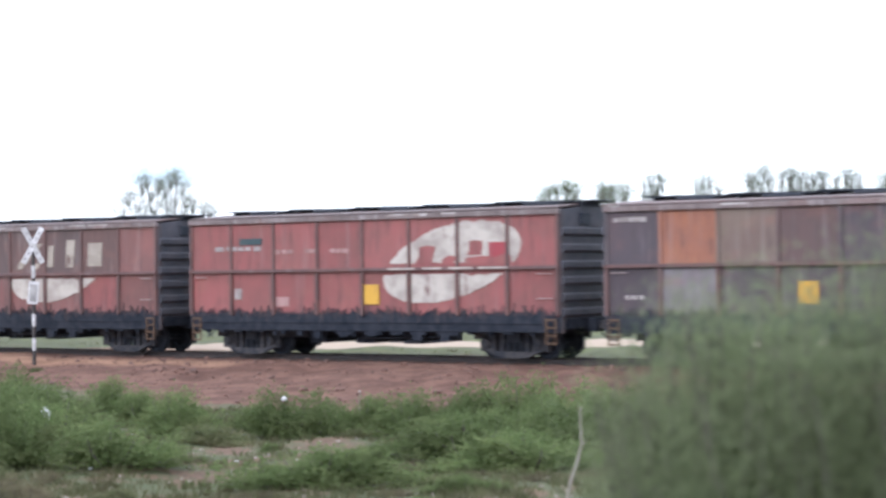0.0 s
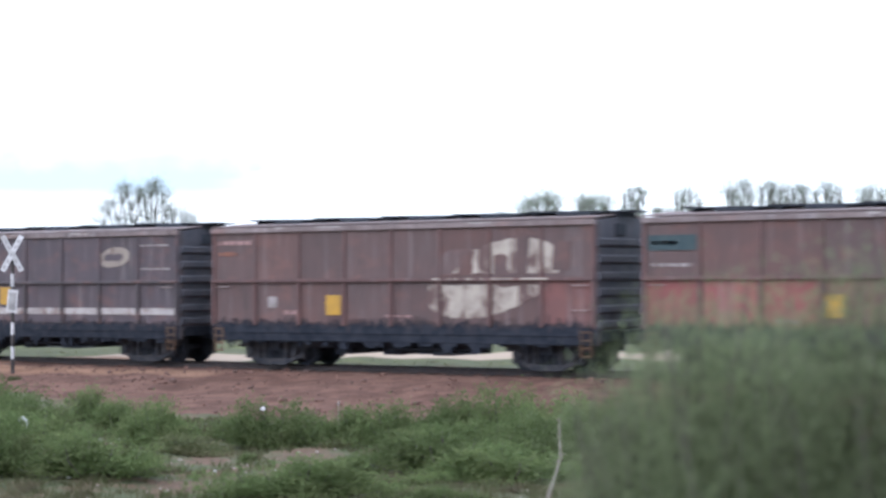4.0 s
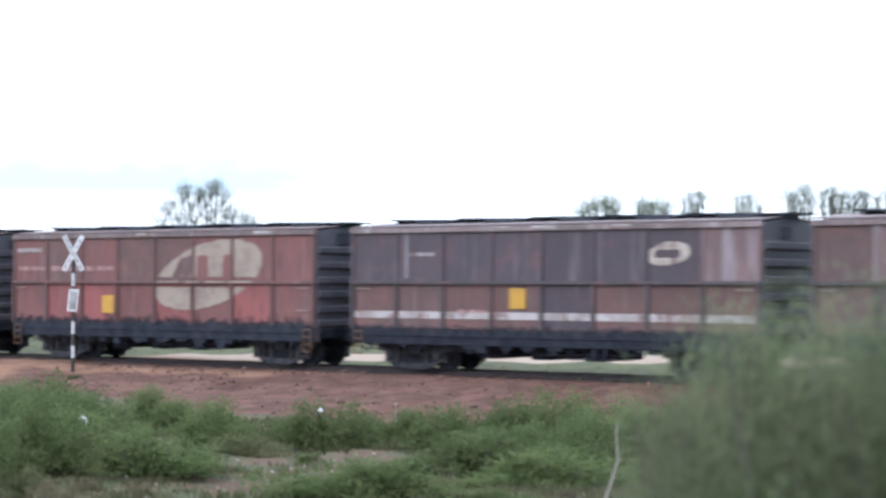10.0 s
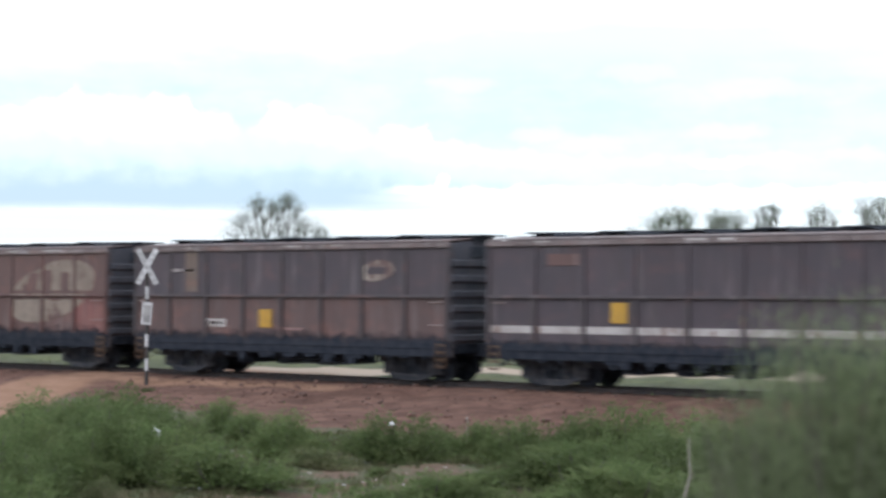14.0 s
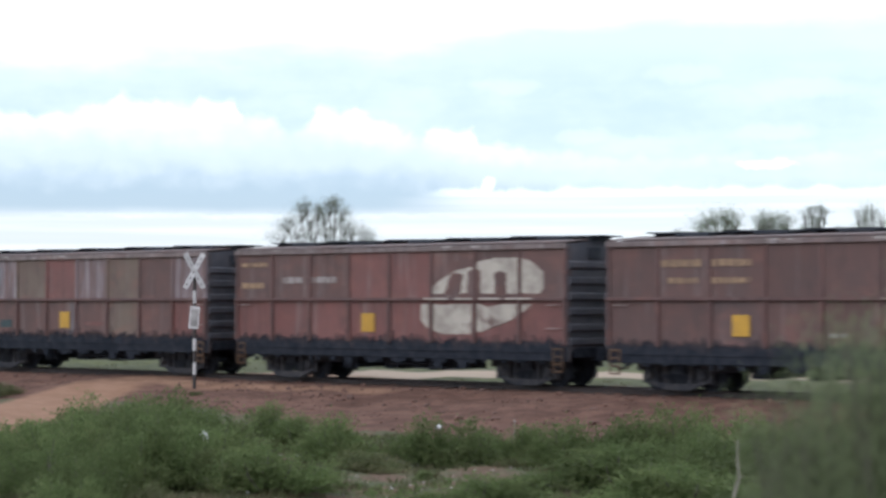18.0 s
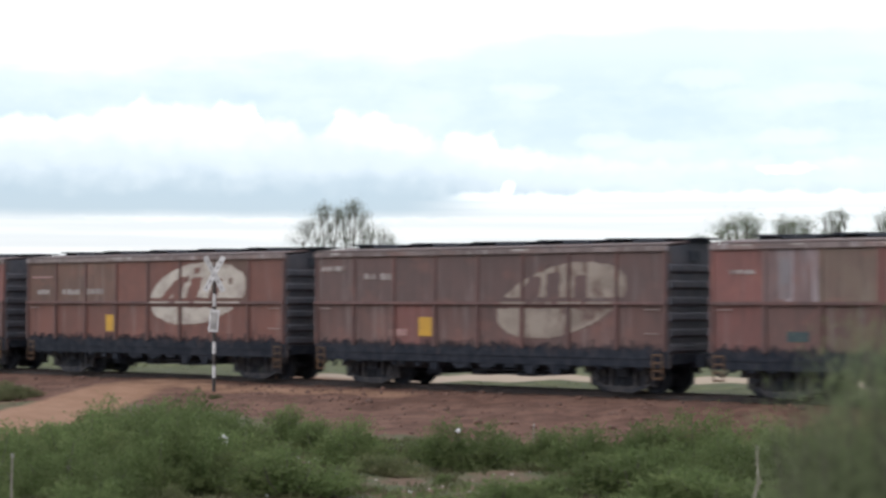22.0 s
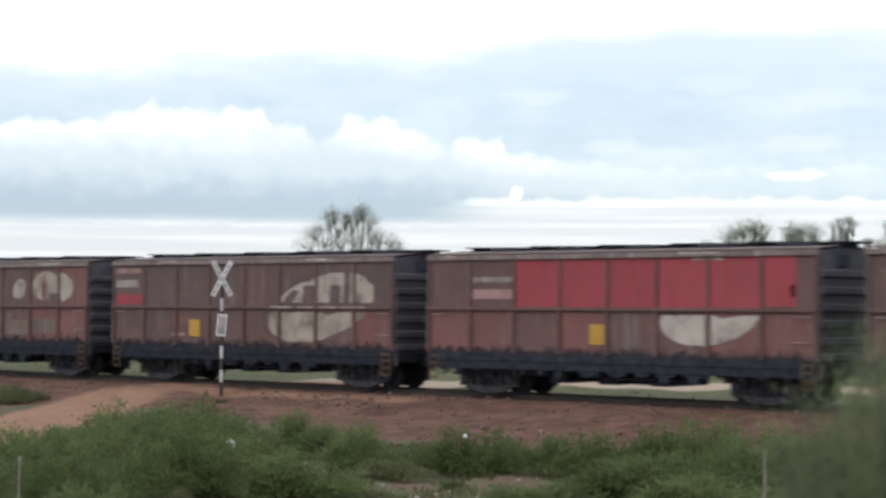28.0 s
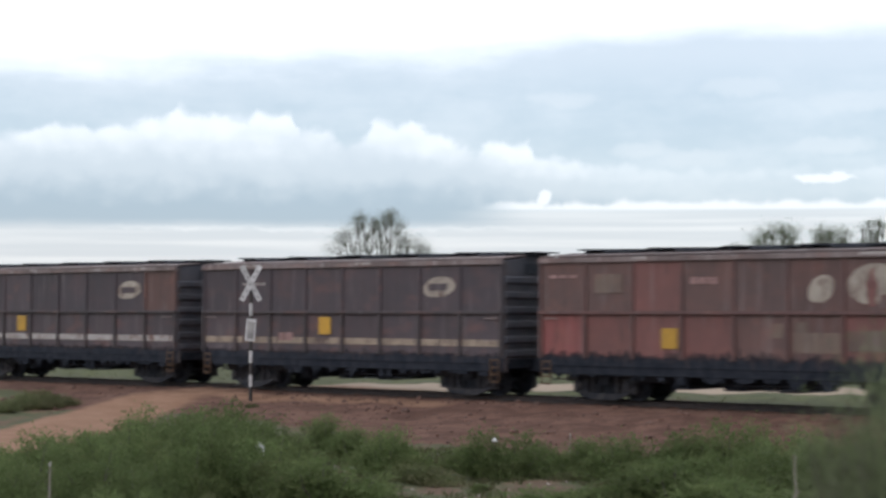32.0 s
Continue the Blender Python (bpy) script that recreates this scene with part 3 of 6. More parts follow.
def wagon_meshes():
    """The meshes that all the wagons share."""
    made = {}
    half = STEP_X / 2 - 0.03

    def sheet(z0, z1):
        """A side sheet between two ribs, slightly dished between its edges."""
        bm = bmesh.new()
        cols, rows = 5, 4
        grid = [[bm.verts.new((-half + 2 * half * i / (cols - 1), 0.018 * math.sin(math.pi * i / (cols - 1)) * math.sin(math.pi * j / (rows - 1)), z0 + (z1 - z0) * j / (rows - 1))) for i in range(cols)] for j in range(rows)]
        back = [bm.verts.new((x, 0.06, z)) for x, z in ((-half, z0), (half, z0), (half, z1), (-half, z1))]
        for j in range(rows - 1):
            for i in range(cols - 1):
                bm.faces.new((grid[j][i], grid[j][i + 1], grid[j + 1][i + 1], grid[j + 1][i])).smooth = True
        bm.faces.new(back[::-1])
        return bm
    made["upper_panel"] = mesh_of(sheet(BELT + 0.05, TOP - 0.06), "upper_panel")
    made["lower_panel"] = mesh_of(sheet(FOOT + 0.02, BELT - 0.05), "lower_panel")
    made["upper_rib"] = mesh_of(boxes((-0.045, 0.045, -0.048, 0.06, BELT + 0.045, TOP - 0.05), bevel=0.012), "upper_rib")
    made["lower_rib"] = mesh_of(boxes((-0.05, 0.05, -0.085, 0.06, FOOT + 0.05, BELT - 0.045), bevel=0.012), "lower_rib")
    made["belt"] = mesh_of(boxes((-HALF, HALF, -0.10, 0.06, BELT - 0.045, BELT + 0.045), bevel=0.012), "belt")
    made["cantrail"] = mesh_of(boxes((-HALF - 0.02, HALF + 0.02, -0.08, 0.05, TOP - 0.125, TOP + 0.012), bevel=0.012), "cantrail")

    # sill under the side, with greasy brackets and tongues of soot that stand up against the sheets
    def tongues(bm, rng, low, high, step, out):
        x = -HALF + 0.1
        while x < HALF - 0.1:
            near_rib = abs((x + HALF) / STEP_X - round((x + HALF) / STEP_X)) < 0.14
            tall = rng.uniform(low, high) * (0.6 if rng.random() < 0.55 else 1.0) * (1.25 if near_rib else 1.0)
            w = rng.uniform(0.014, 0.036)
            lean = rng.uniform(-0.03, 0.03)
            ring = ((x - w * 1.8, 0.86), (x + w * 1.8, 0.86), (x + w * 0.9, FOOT + tall * 0.5), (x + w * 0.3 + lean, FOOT + tall), (x - w * 0.3 + lean, FOOT + tall * 0.94), (x - w * 0.9, FOOT + tall * 0.45))
            near = [bm.verts.new((px, out - 0.02 if pz < 0.9 else out, pz)) for px, pz in ring]
            back = [bm.verts.new((px, 0.02, pz)) for px, pz in ring]
            bm.faces.new(near)
            for i in range(6):
                j = (i + 1) % 6
                bm.faces.new((near[j], near[i], back[i], back[j]))
            x += rng.uniform(0.5, 1.5) * step
        return bm

    def sill(low, high, seed):
        rng = random.Random(seed)
        bm = box(bmesh.new(), -HALF, HALF, -0.02, 0.10, 0.63, FOOT + 0.01, bevel=0.015)
        x = -HALF + 0.5
        while x < HALF - 0.4:
            w = rng.uniform(0.05, 0.34)
            middle = abs(x) < 2.6
            low_z = rng.uniform(0.36, 0.54) if middle else rng.uniform(0.52, 0.60)
            box(bm, x, x + w, rng.uniform(-0.01, 0.03), 0.09, low_z, 0.64)
            if middle and rng.random() < 0.6:
                box(bm, x - 0.10, x + w + 0.14, 0.0, 0.08, 0.55, 0.64)
            x += rng.uniform(0.25, 0.9)
        return mesh_of(tongues(bm, rng, low, high, 0.062, -0.028), "side_sill")
    made["side_sill"], made["sooty_sill"] = sill(0.09, 0.25, 11), sill(0.03, 0.15, 12)
    made["soot_band"] = mesh_of(tongues(bmesh.new(), random.Random(13), 0.10, 0.34, 0.075, -0.020), "soot_band")
    made["short_soot_band"] = mesh_of(tongues(bmesh.new(), random.Random(14), 0.06, 0.22, 0.075, -0.020), "soot_band")

    # body core: the hopper behind the sheets, closed by gabled, slanting ends
    bm = bmesh.new()
    def ring(x, z0):
        return [bm.verts.new((x, y, z)) for y, z in ((-WIDE + 0.06, z0), (-WIDE + 0.06, TOP - 0.02), (0, TOP + 0.14), (WIDE - 0.06, TOP - 0.02), (WIDE - 0.06, z0))]
    a, b = ring(-HALF + 0.02, 2.1), ring(HALF - 0.02, 2.1)
    c, d = [[bm.verts.new((x, y, 0.62)) for y in (-1.1, 1.1)] for x in (-HALF + 2.3, HALF - 2.3)]
    for ringed in (a, b):
        bm.faces.new(ringed)
    for i in range(4):
        bm.faces.new((a[i], a[i + 1], b[i + 1], b[i]))
    bm.faces.new((a[0], a[4], c[1], c[0]))
    bm.faces.new((b[0], b[4], d[1], d[0]))
    bm.faces.new((a[0], c[0], d[0], b[0]))
    bm.faces.new((a[4], b[4], d[1], c[1]))
    bm.faces.new((c[0], c[1], d[1], d[0]))
    bmesh.ops.recalc_face_normals(bm, faces=bm.faces)
    made["hopper"] = mesh_of(bm, "hopper")
    bm = bmesh.new()
    sect = ((-0.02, -0.16), (0.075, -0.08), (0.075, 0.05), (-0.02, 0.11))
    rows = [[bm.verts.new((x, y, z)) for x, z in sect] for y in (-WIDE + 0.04, WIDE - 0.04)]
    for ends in (rows[0], rows[1][::-1]):
        bm.faces.new(ends)
    for i in range(4):
        j = (i + 1) % 4
        bm.faces.new((rows[0][j], rows[0][i], rows[1][i], rows[1][j]))
    bmesh.ops.recalc_face_normals(bm, faces=bm.faces)
    made["end_rib"] = mesh_of(bm, "end_rib")
    wall = [(-WIDE + 0.03, 0.90), (-WIDE + 0.03, TOP - 0.02), (0.0, TOP + 0.13), (WIDE - 0.03, TOP - 0.02), (WIDE - 0.03, 0.90)]
    bm = bmesh.new()
    rows = [[bm.verts.new((x, y, z)) for y, z in wall] for x in (-0.05, 0.02)]
    for ends in (rows[0], rows[1][::-1]):
        bm.faces.new(ends)
    for i in range(5):
        j = (i + 1) % 5
        bm.faces.new((rows[0][j], rows[0][i], rows[1][i], rows[1][j]))
    bmesh.ops.recalc_face_normals(bm, faces=bm.faces)
    made["end_wall"] = mesh_of(bm, "end_wall")
    made["end_hatch"] = mesh_of(boxes((-0.01, 0.05, -0.55, -0.05, 3.36, 3.66), bevel=0.01), "end_hatch")
    made["end_post"] = mesh_of(boxes((-0.06, 0.06, -0.06, 0.06, 0.62, TOP - 0.03), bevel=0.012), "end_post")
    # roof sheets: two slopes with an overhanging edge
    bm = bmesh.new()
    for s in (-1, 1):
        q = [bm.verts.new(p) for p in ((-HALF, s * (WIDE + 0.03), TOP + 0.035), (HALF, s * (WIDE + 0.03), TOP + 0.035), (HALF, 0, TOP + 0.165), (-HALF, 0, TOP + 0.165))]
        r = [bm.verts.new((v.co.x, v.co.y, v.co.z + 0.03)) for v in q]
        bm.faces.new(q)
        bm.faces.new(r[::-1])
        for i in range(4):
            j = (i + 1) % 4
            bm.faces.new((q[i], q[j], r[j], r[i]))
    bmesh.ops.recalc_face_normals(bm, faces=bm.faces)
    made["roof"] = mesh_of(bm, "roof")
    made["running_board"] = mesh_of(boxes((-1.13, 1.13, -0.62, -0.22, 0.035, 0.075), (-1.13, 1.13, -0.18, 0.18, 0.035, 0.075), (-1.13, 1.13, 0.22, 0.62, 0.035, 0.075), (-0.9, -0.84, -0.6, 0.6, -0.05, 0.036), (0.84, 0.9, -0.6, 0.6, -0.05, 0.036)), "running_board")
    made["roof_hatch"] = mesh_of(boxes((-0.50, 0.50, -0.62, 0.62, -0.03, 0.045), (-0.44, 0.44, -0.55, 0.55, 0.045, 0.065), bevel=0.015), "roof_hatch")
    made["end_board"] = mesh_of(boxes((-0.45, 0.42, -0.5, 0.5, 0.02, 0.055), (0.0, 0.05, -0.48, 0.48, -0.09, 0.021)), "end_board")
    # under the floor
    made["centre_sill"] = mesh_of(boxes((-HALF - 0.30, HALF + 0.30, -0.22, 0.22, 0.62, 0.98), (-HALF + 0.1, HALF - 0.1, -1.25, 1.25, 0.78, 0.88), (HALF - 0.5, HALF + 0.05, -1.28, 1.28, 0.72, 0.98), (-HALF - 0.05, -HALF + 0.5, -1.28, 1.28, 0.72, 0.98), bevel=0.015), "centre_sill")
    bm = bmesh.new()
    top, low = [], []
    for x, y in ((-1, -1), (1, -1), (1, 1), (-1, 1)):
        top.append(bm.verts.new((x * 0.52, y * 1.10, 0.80)))
        low.append(bm.verts.new((x * 0.24, y * 0.98, 0.44)))
    bm.faces.new(low[::-1])
    for i in range(4):
        j = (i + 1) % 4
        bm.faces.new((top[i], top[j], low[j], low[i]))
    box(bm, -0.28, 0.28, -1.0, 1.0, 0.29, 0.45)
    box(bm, 0.02, 0.10, -1.06, -1.0, 0.30, 0.62)
    bmesh.ops.recalc_face_normals(bm, faces=bm.faces)
    made["discharge_gate"] = mesh_of(bm, "discharge_gate")
    bm = rod(bmesh.new(), (-0.42, 0, 0), (0.42, 0, 0), 0.17, sides=14)
    rod(bm, (0.42, 0, 0), (1.4, 0, 0.02), 0.022, sides=6)
    made["brake_cylinder"] = mesh_of(bm, "brake_cylinder")
    made["air_tank"] = mesh_of(rod(bmesh.new(), (-0.6, 0, 0), (0.6, 0, 0), 0.2, sides=14), "air_tank")
    bm = rod(bmesh.new(), (-1.5, 0, 0), (1.6, 0, 0.04), 0.025, sides=6)
    rod(bm, (-0.5, -0.08, -0.09), (1.3, -0.08, -0.07), 0.020, sides=6)
    rod(bm, (-0.5, -0.04, -0.09), (-0.46, -0.02, 0.2), 0.022, sides=6)
    rod(bm, (1.3, -0.04, -0.07), (1.34, -0.02, 0.2), 0.022, sides=6)
    made["brake_rod"] = mesh_of(bm, "brake_rod")
    bm = boxes((0.0, 0.5, -0.09, 0.09, -0.1, 0.1), (0.42, 0.66, -0.15, 0.13, -0.13, 0.13), bevel=0.02)
    made["coupler"] = mesh_of(bm, "coupler")
    bm = bmesh.new()
    rod(bm, (0, 0, 0.18), (0.03, 0, -0.12), 0.02, sides=6)
    rod(bm, (0.03, 0, -0.12), (0.32, 0, -0.30), 0.022, sides=6)
    made["brake_hose"] = mesh_of(bm, "brake_hose")
    # corner steps of round bar
    bm = bmesh.new()
    for x in (-0.14, 0.14):
        rod(bm, (x, 0, 0.0), (x, 0, 0.66), 0.022, sides=6)
    for z in (0.02, 0.22, 0.42, 0.62):
        rod(bm, (-0.14, 0, z), (0.14, 0, z), 0.022, sides=6)
    made["corner_step"] = mesh_of(bm, "corner_step")
    bm = rod(bmesh.new(), (-0.2, -0.06, 0), (0.2, -0.06, 0), 0.013, sides=6)
    for x in (-0.2, 0.2):
        rod(bm, (x, -0.06, 0), (x, 0.03, 0), 0.013, sides=6)
    made["grab_handle"] = mesh_of(bm, "grab_handle")
    made["yellow_plate"] = mesh_of(boxes((-0.245, 0.245, -0.012, 0.012, -0.265, 0.265), bevel=0.004), "yellow_plate")

    # bogie: cast side frame with window and axle boxes
    arch = ((-1.22, 0.50), (-1.20, 0.70), (-0.70, 0.81), (-0.36, 0.85), (0.36, 0.85), (0.70, 0.81), (1.20, 0.70), (1.22, 0.50), (0.96, 0.55), (0.50, 0.67), (-0.50, 0.67), (-0.96, 0.55))
    tie = ((-0.96, 0.26), (-0.60, 0.12), (-0.36, 0.03), (0.36, 0.03), (0.60, 0.12), (0.96, 0.26), (0.86, 0.37), (0.50, 0.20), (-0.50, 0.20), (-0.86, 0.37))
    bm = bmesh.new()
    for ring in (arch, tie):
        near, far = [[bm.verts.new((x, y, z)) for x, z in ring] for y in (-0.075, 0.075)]
        bm.faces.new(near)
        bm.faces.new(far[::-1])
        for i in range(len(ring)):
            j = (i + 1) % len(ring)
            bm.faces.new((near[j], near[i], far[i], far[j]))
    bmesh.ops.recalc_face_normals(bm, faces=bm.faces)
    for x in (-0.38, 0.38):
        box(bm, x - 0.07, x + 0.07, -0.07, 0.07, 0.15, 0.72, bevel=0.012)
    for x in (-0.7875, 0.7875):
        box(bm, x - 0.24, x - 0.15, -0.08, 0.08, 0.20, 0.62, bevel=0.012)
        box(bm, x + 0.15, x + 0.24, -0.08, 0.08, 0.20, 0.62, bevel=0.012)
    made["side_frame"] = mesh_of(bm, "side_frame")
    bm = boxes((-0.16, 0.16, -0.10, 0.09, 0.27, 0.60), bevel=0.02)
    rod(bm, (0, -0.19, WHEEL_R), (0, -0.08, WHEEL_R), 0.105, 0.13, sides=14)
    made["axle_box"] = mesh_of(bm, "axle_box")
    bm = bmesh.new()
    for turn in range(5):
        bmesh.ops.create_cone(bm, cap_ends=True, segments=10, radius1=0.085, radius2=0.085, depth=0.032, matrix=Matrix.Translation((0, 0, 0.235 + 0.052 * turn)))
    rod(bm, (0, 0, 0.2), (0, 0, 0.48), 0.05, sides=8)
    made["spring"] = mesh_of(bm, "spring")
    made["bolster"] = mesh_of(boxes((-0.2, 0.2, -0.98, 0.98, 0.44, 0.70), (-0.9, -0.84, -0.8, 0.8, 0.40, 0.50), (0.84, 0.9, -0.8, 0.8, 0.40, 0.50), bevel=0.02), "bolster")
    # wheel pair: treads, flanges, dished discs and the axle; the axle is the y axis
    def turned(profile, sides=28):
        bm = bmesh.new()
        rings = [[bm.verts.new((r * math.cos(math.tau * i / sides), y, r * math.sin(math.tau * i / sides))) for i in range(sides)] for y, r in profile]
        for p, q in zip(rings, rings[1:]):
            for i in range(sides):
                j = (i + 1) % sides
                bm.faces.new((p[i], p[j], q[j], q[i]))
        bm.faces.new(rings[0])
        bm.faces.new(rings[-1][::-1])
        bmesh.ops.recalc_face_normals(bm, faces=bm.faces)
        return bm
    for name, s in (("wheel", -1), ("wheel_far", 1)):
        prof = [(s * (RAIL_HALF + 0.075), 0.16), (s * (RAIL_HALF + 0.02), 0.30), (s * (RAIL_HALF + 0.06), 0.35), (s * (RAIL_HALF + 0.06), WHEEL_R - 0.004), (s * (RAIL_HALF - 0.035), WHEEL_R), (s * (RAIL_HALF - 0.045), WHEEL_R + 0.027), (s * (RAIL_HALF - 0.07), WHEEL_R + 0.02), (s * (RAIL_HALF - 0.07), 0.34), (s * (RAIL_HALF - 0.02), 0.28), (s * (RAIL_HALF - 0.06), 0.12)]
        bm = turned(prof)
        for i in range(4):
            ang = math.tau * i / 4
            rod(bm, (0.22 * math.cos(ang), s * (RAIL_HALF + 0.03), 0.22 * math.sin(ang)), (0.22 * math.cos(ang), s * (RAIL_HALF + 0.065), 0.22 * math.sin(ang)), 0.03, sides=6)
        made[name] = bm
    bm = bmesh.new()
    for name in ("wheel", "wheel_far"):
        tmp = bpy.data.meshes.new("tmp")
        made[name].to_mesh(tmp)
        made.pop(name).free()
        bm.from_mesh(tmp)
        bpy.data.meshes.remove(tmp)
    rod(bm, (0, -0.86, 0), (0, 0.86, 0), 0.07, sides=12)
    made["wheelset"] = mesh_of(bm, "wheelset")
    return made


SHARED = wagon_meshes()


def oval_pieces(cx, cz, a, b, skew, which):
    """A slanted oval cut by the ribs and the belt: outlines in x and z. which: 'both' halves or the 'lower' one alone."""
    pieces = []
    grid = [(cx + a * 1.3 * (2 * i / 90 - 1)) for i in range(91)]
    def edge(x, s):
        # lower or upper edge of the leaning oval at x, by bisection along z
        zs = [cz + b * (2 * j / 60 - 1) for j in range(61)]
        inside = [z for z in zs if ((x - cx - skew * (z - cz)) / a) ** 2 + ((z - cz) / b) ** 2 <= 1]
        return (min(inside) if s < 0 else max(inside)) if inside else None
    for upper in (False, True):
        if upper and which == "lower":
            continue
        for i in range(PANELS):
            x0, x1 = -HALF + i * STEP_X + 0.06, -HALF + (i + 1) * STEP_X - 0.06
            lo, hi = [], []
            for x in sorted([x0, x1] + [g for g in grid if x0 < g < x1]):
                zl, zh = edge(x, -1), edge(x, 1)
                if zl is None:
                    continue
                zl, zh = (max(zl, BELT + 0.15), min(zh, TOP - 0.14)) if upper else (max(zl, FOOT + 0.03), min(zh, BELT - 0.13))
                # flaked, uneven outline
                zl, zh = zl + 0.05 * max(0.0, noise.noise((x * 4.0, zl * 4.0, cx))), zh - 0.10 * max(0.0, noise.noise((x * 3.0, zh * 3.0, cx + 7.0)))
                if zh - zl > 0.015:
                    lo.append((x, zl))
                    hi.append((x, zh))
            if len(lo) > 2:
                pieces.append(lo + hi[::-1])
    return pieces


def strip(x0, x1, z0, z1):
    return [(x0, z0), (x1, z0), (x1, z1), (x0, z1)]


def add_mark(wagon, name, outline, material, label="", out=0.006):
    """A painted mark on the near side, as a thin film of its own."""
    return part(name, prism(outline, -WIDE - out, -WIDE + 0.02), material, wagon, label)


def ragged(low, high, wide, seed):
    """A slanted bar with flaked, uneven sides and top: its outline in x and z."""
    rng = random.Random(seed * 31 + int(low[0] * 100))
    steps = 6
    left, right = [], []
    for i in range(steps + 1):
        u = i / steps
        x, z = low[0] + (high[0] - low[0]) * u, low[1] + (high[1] - low[1]) * u
        left.append((x + rng.uniform(-0.028, 0.028), z))
        right.append((x + wide + rng.uniform(-0.028, 0.028), z))
    crown = (right[-1][0] * 0.5 + left[-1][0] * 0.5 + rng.uniform(-0.04, 0.04), high[1] + rng.uniform(0.01, 0.06))
    return left[:1] + right + [crown] + left[:0:-1]


def build_wagon(k, coat):
    """One wagon; coat names its paints panel by panel and its marks."""
    upper, lower = coat["upper"], coat["lower"]
    trim = coat.get("trim", TRIM)
    wagon = empty("hopper_wagon", (0, TRACK_Y, 0), coat["label"], "freight wagon", "hopper wagons of the train")
    part("hopper", SHARED["hopper"], TRIM_DARK, wagon)
    for side in (-1, 1):
        turn = pose(0, -WIDE, 0) if side < 0 else pose(0, WIDE, 0, 0, 0, 180)
        for i in range(PANELS):
            x = -HALF + (i + 0.5) * STEP_X
            j = i if side < 0 else PANELS - 1 - i
            local = turn @ pose(x, 0, 0)
            part("upper_panel", SHARED["upper_panel"], upper[j], wagon, at=local)
            part("lower_panel", SHARED["lower_panel"], lower[j], wagon, at=local)
        for i in range(PANELS + 1):
            x = min(max(-HALF + i * STEP_X, -HALF + 0.05), HALF - 0.05)
            part("upper_rib", SHARED["upper_rib"], trim if coat.get("ovals") and not coat.get("stripe") else (upper if side < 0 else upper[::-1])[min(i, PANELS - 1)], wagon, at=turn @ pose(x, 0, 0))
            part("lower_rib", SHARED["lower_rib"], trim, wagon, at=turn @ pose(x, 0, 0))
        part("belt_rail", SHARED["belt"], trim, wagon, at=turn)
        part("cantrail", SHARED["cantrail"], coat.get("edge", RAIL_LIGHT), wagon, "dusty pale roof edge rail", at=turn)
        part("side_sill", SHARED["sooty_sill" if coat.get("stripe") else "side_sill"], GRIME, wagon, "black greasy side sill", at=turn)
        part("soot_band", SHARED["short_soot_band" if coat.get("stripe") else "soot_band"], SOOT_STREAK, wagon, "brown-black soot streaks above the sill", at=turn)
        part("yellow_plate", SHARED["yellow_plate"], YELLOW, wagon, "yellow rectangular plate", at=turn @ pose(coat.get("plate", -0.8) if side < 0 else 0.8, -0.02, coat.get("plate_z", 1.88 if coat.get("stripe") else 1.62)))
        for x, z in ((HALF - 0.42, 2.12), (HALF - 0.42, 1.50), (-HALF + 0.4, 2.12)):
            part("grab_handle", SHARED["grab_handle"], HANDLE, wagon, "pale worn grab handle", at=turn @ pose(x, -0.02, z))
        for x in (-HALF + 0.25, HALF - 0.25):
            part("corner_step", SHARED["corner_step"], STEP, wagon, "ochre round-bar corner step", at=turn @ pose(x, -0.055, 0.34))
    for end in (-1, 1):
        facing = 0 if end > 0 else 180
        part("end_wall", SHARED["end_wall"], END_STEEL, wagon, "sooty blue-grey end sheet", at=pose(end * (HALF + 0.01), 0, 0, 0, 0, facing))
        part("end_hatch", SHARED["end_hatch"], IRON, wagon, at=pose(end * (HALF + 0.03), 0, 0, 0, 0, facing))
        for z in (1.16, 1.54, 1.96, 2.36, 2.78, 3.20):
            part("end_rib", SHARED["end_rib"], END_STEEL, wagon, at=pose(end * (HALF + 0.03), 0, z, 0, 0, facing))
        for y in (-WIDE + 0.10, WIDE - 0.10):
            part("end_post", SHARED["end_post"], TRIM_DARK, wagon, at=pose(end * (HALF - 0.02), y, 0))
        part("coupler", SHARED["coupler"], IRON_DUST, wagon, at=pose(end * (HALF + 0.02), 0, 0.80, 0, 0, 0 if end > 0 else 180))
        part("brake_hose", SHARED["brake_hose"], GRIME, wagon, at=pose(end * (HALF + 0.1), 0.35 * end, 0.68, 0, 0, 0 if end > 0 else 180))
    part("roof", SHARED["roof"], coat.get("roof", RAIL_LIGHT if coat.get("stripe") else ROOF_DUST), wagon, "gabled dusty sheet roof")
    for i in range(5):
        x = -HALF + 1.75 + 2.29 * i
        part("running_board", SHARED["running_board"], IRON, wagon, "dark plank walkway along the ridge", at=pose(x, 0, TOP + 0.185, 0, 0.9, 0))
        part("roof_hatch", SHARED["roof_hatch"], IRON, wagon, at=pose(x + 0.3, -0.1, TOP + 0.17, 0, 0.6, 0))
    part("end_board", SHARED["end_board"], IRON, wagon, "walkway board overhanging the wagon end", at=pose(HALF + 0.02, 0, TOP + 0.19))
    part("centre_sill", SHARED["centre_sill"], GRIME, wagon, "black greasy underframe")
    for x in (-1.95, -0.35, 1.25):
        part("discharge_gate", SHARED["discharge_gate"], GRIME, wagon, at=pose(x, 0, 0))
    part("brake_cylinder", SHARED["brake_cylinder"], IRON, wagon, at=pose(-2.75, -0.85, 0.60))
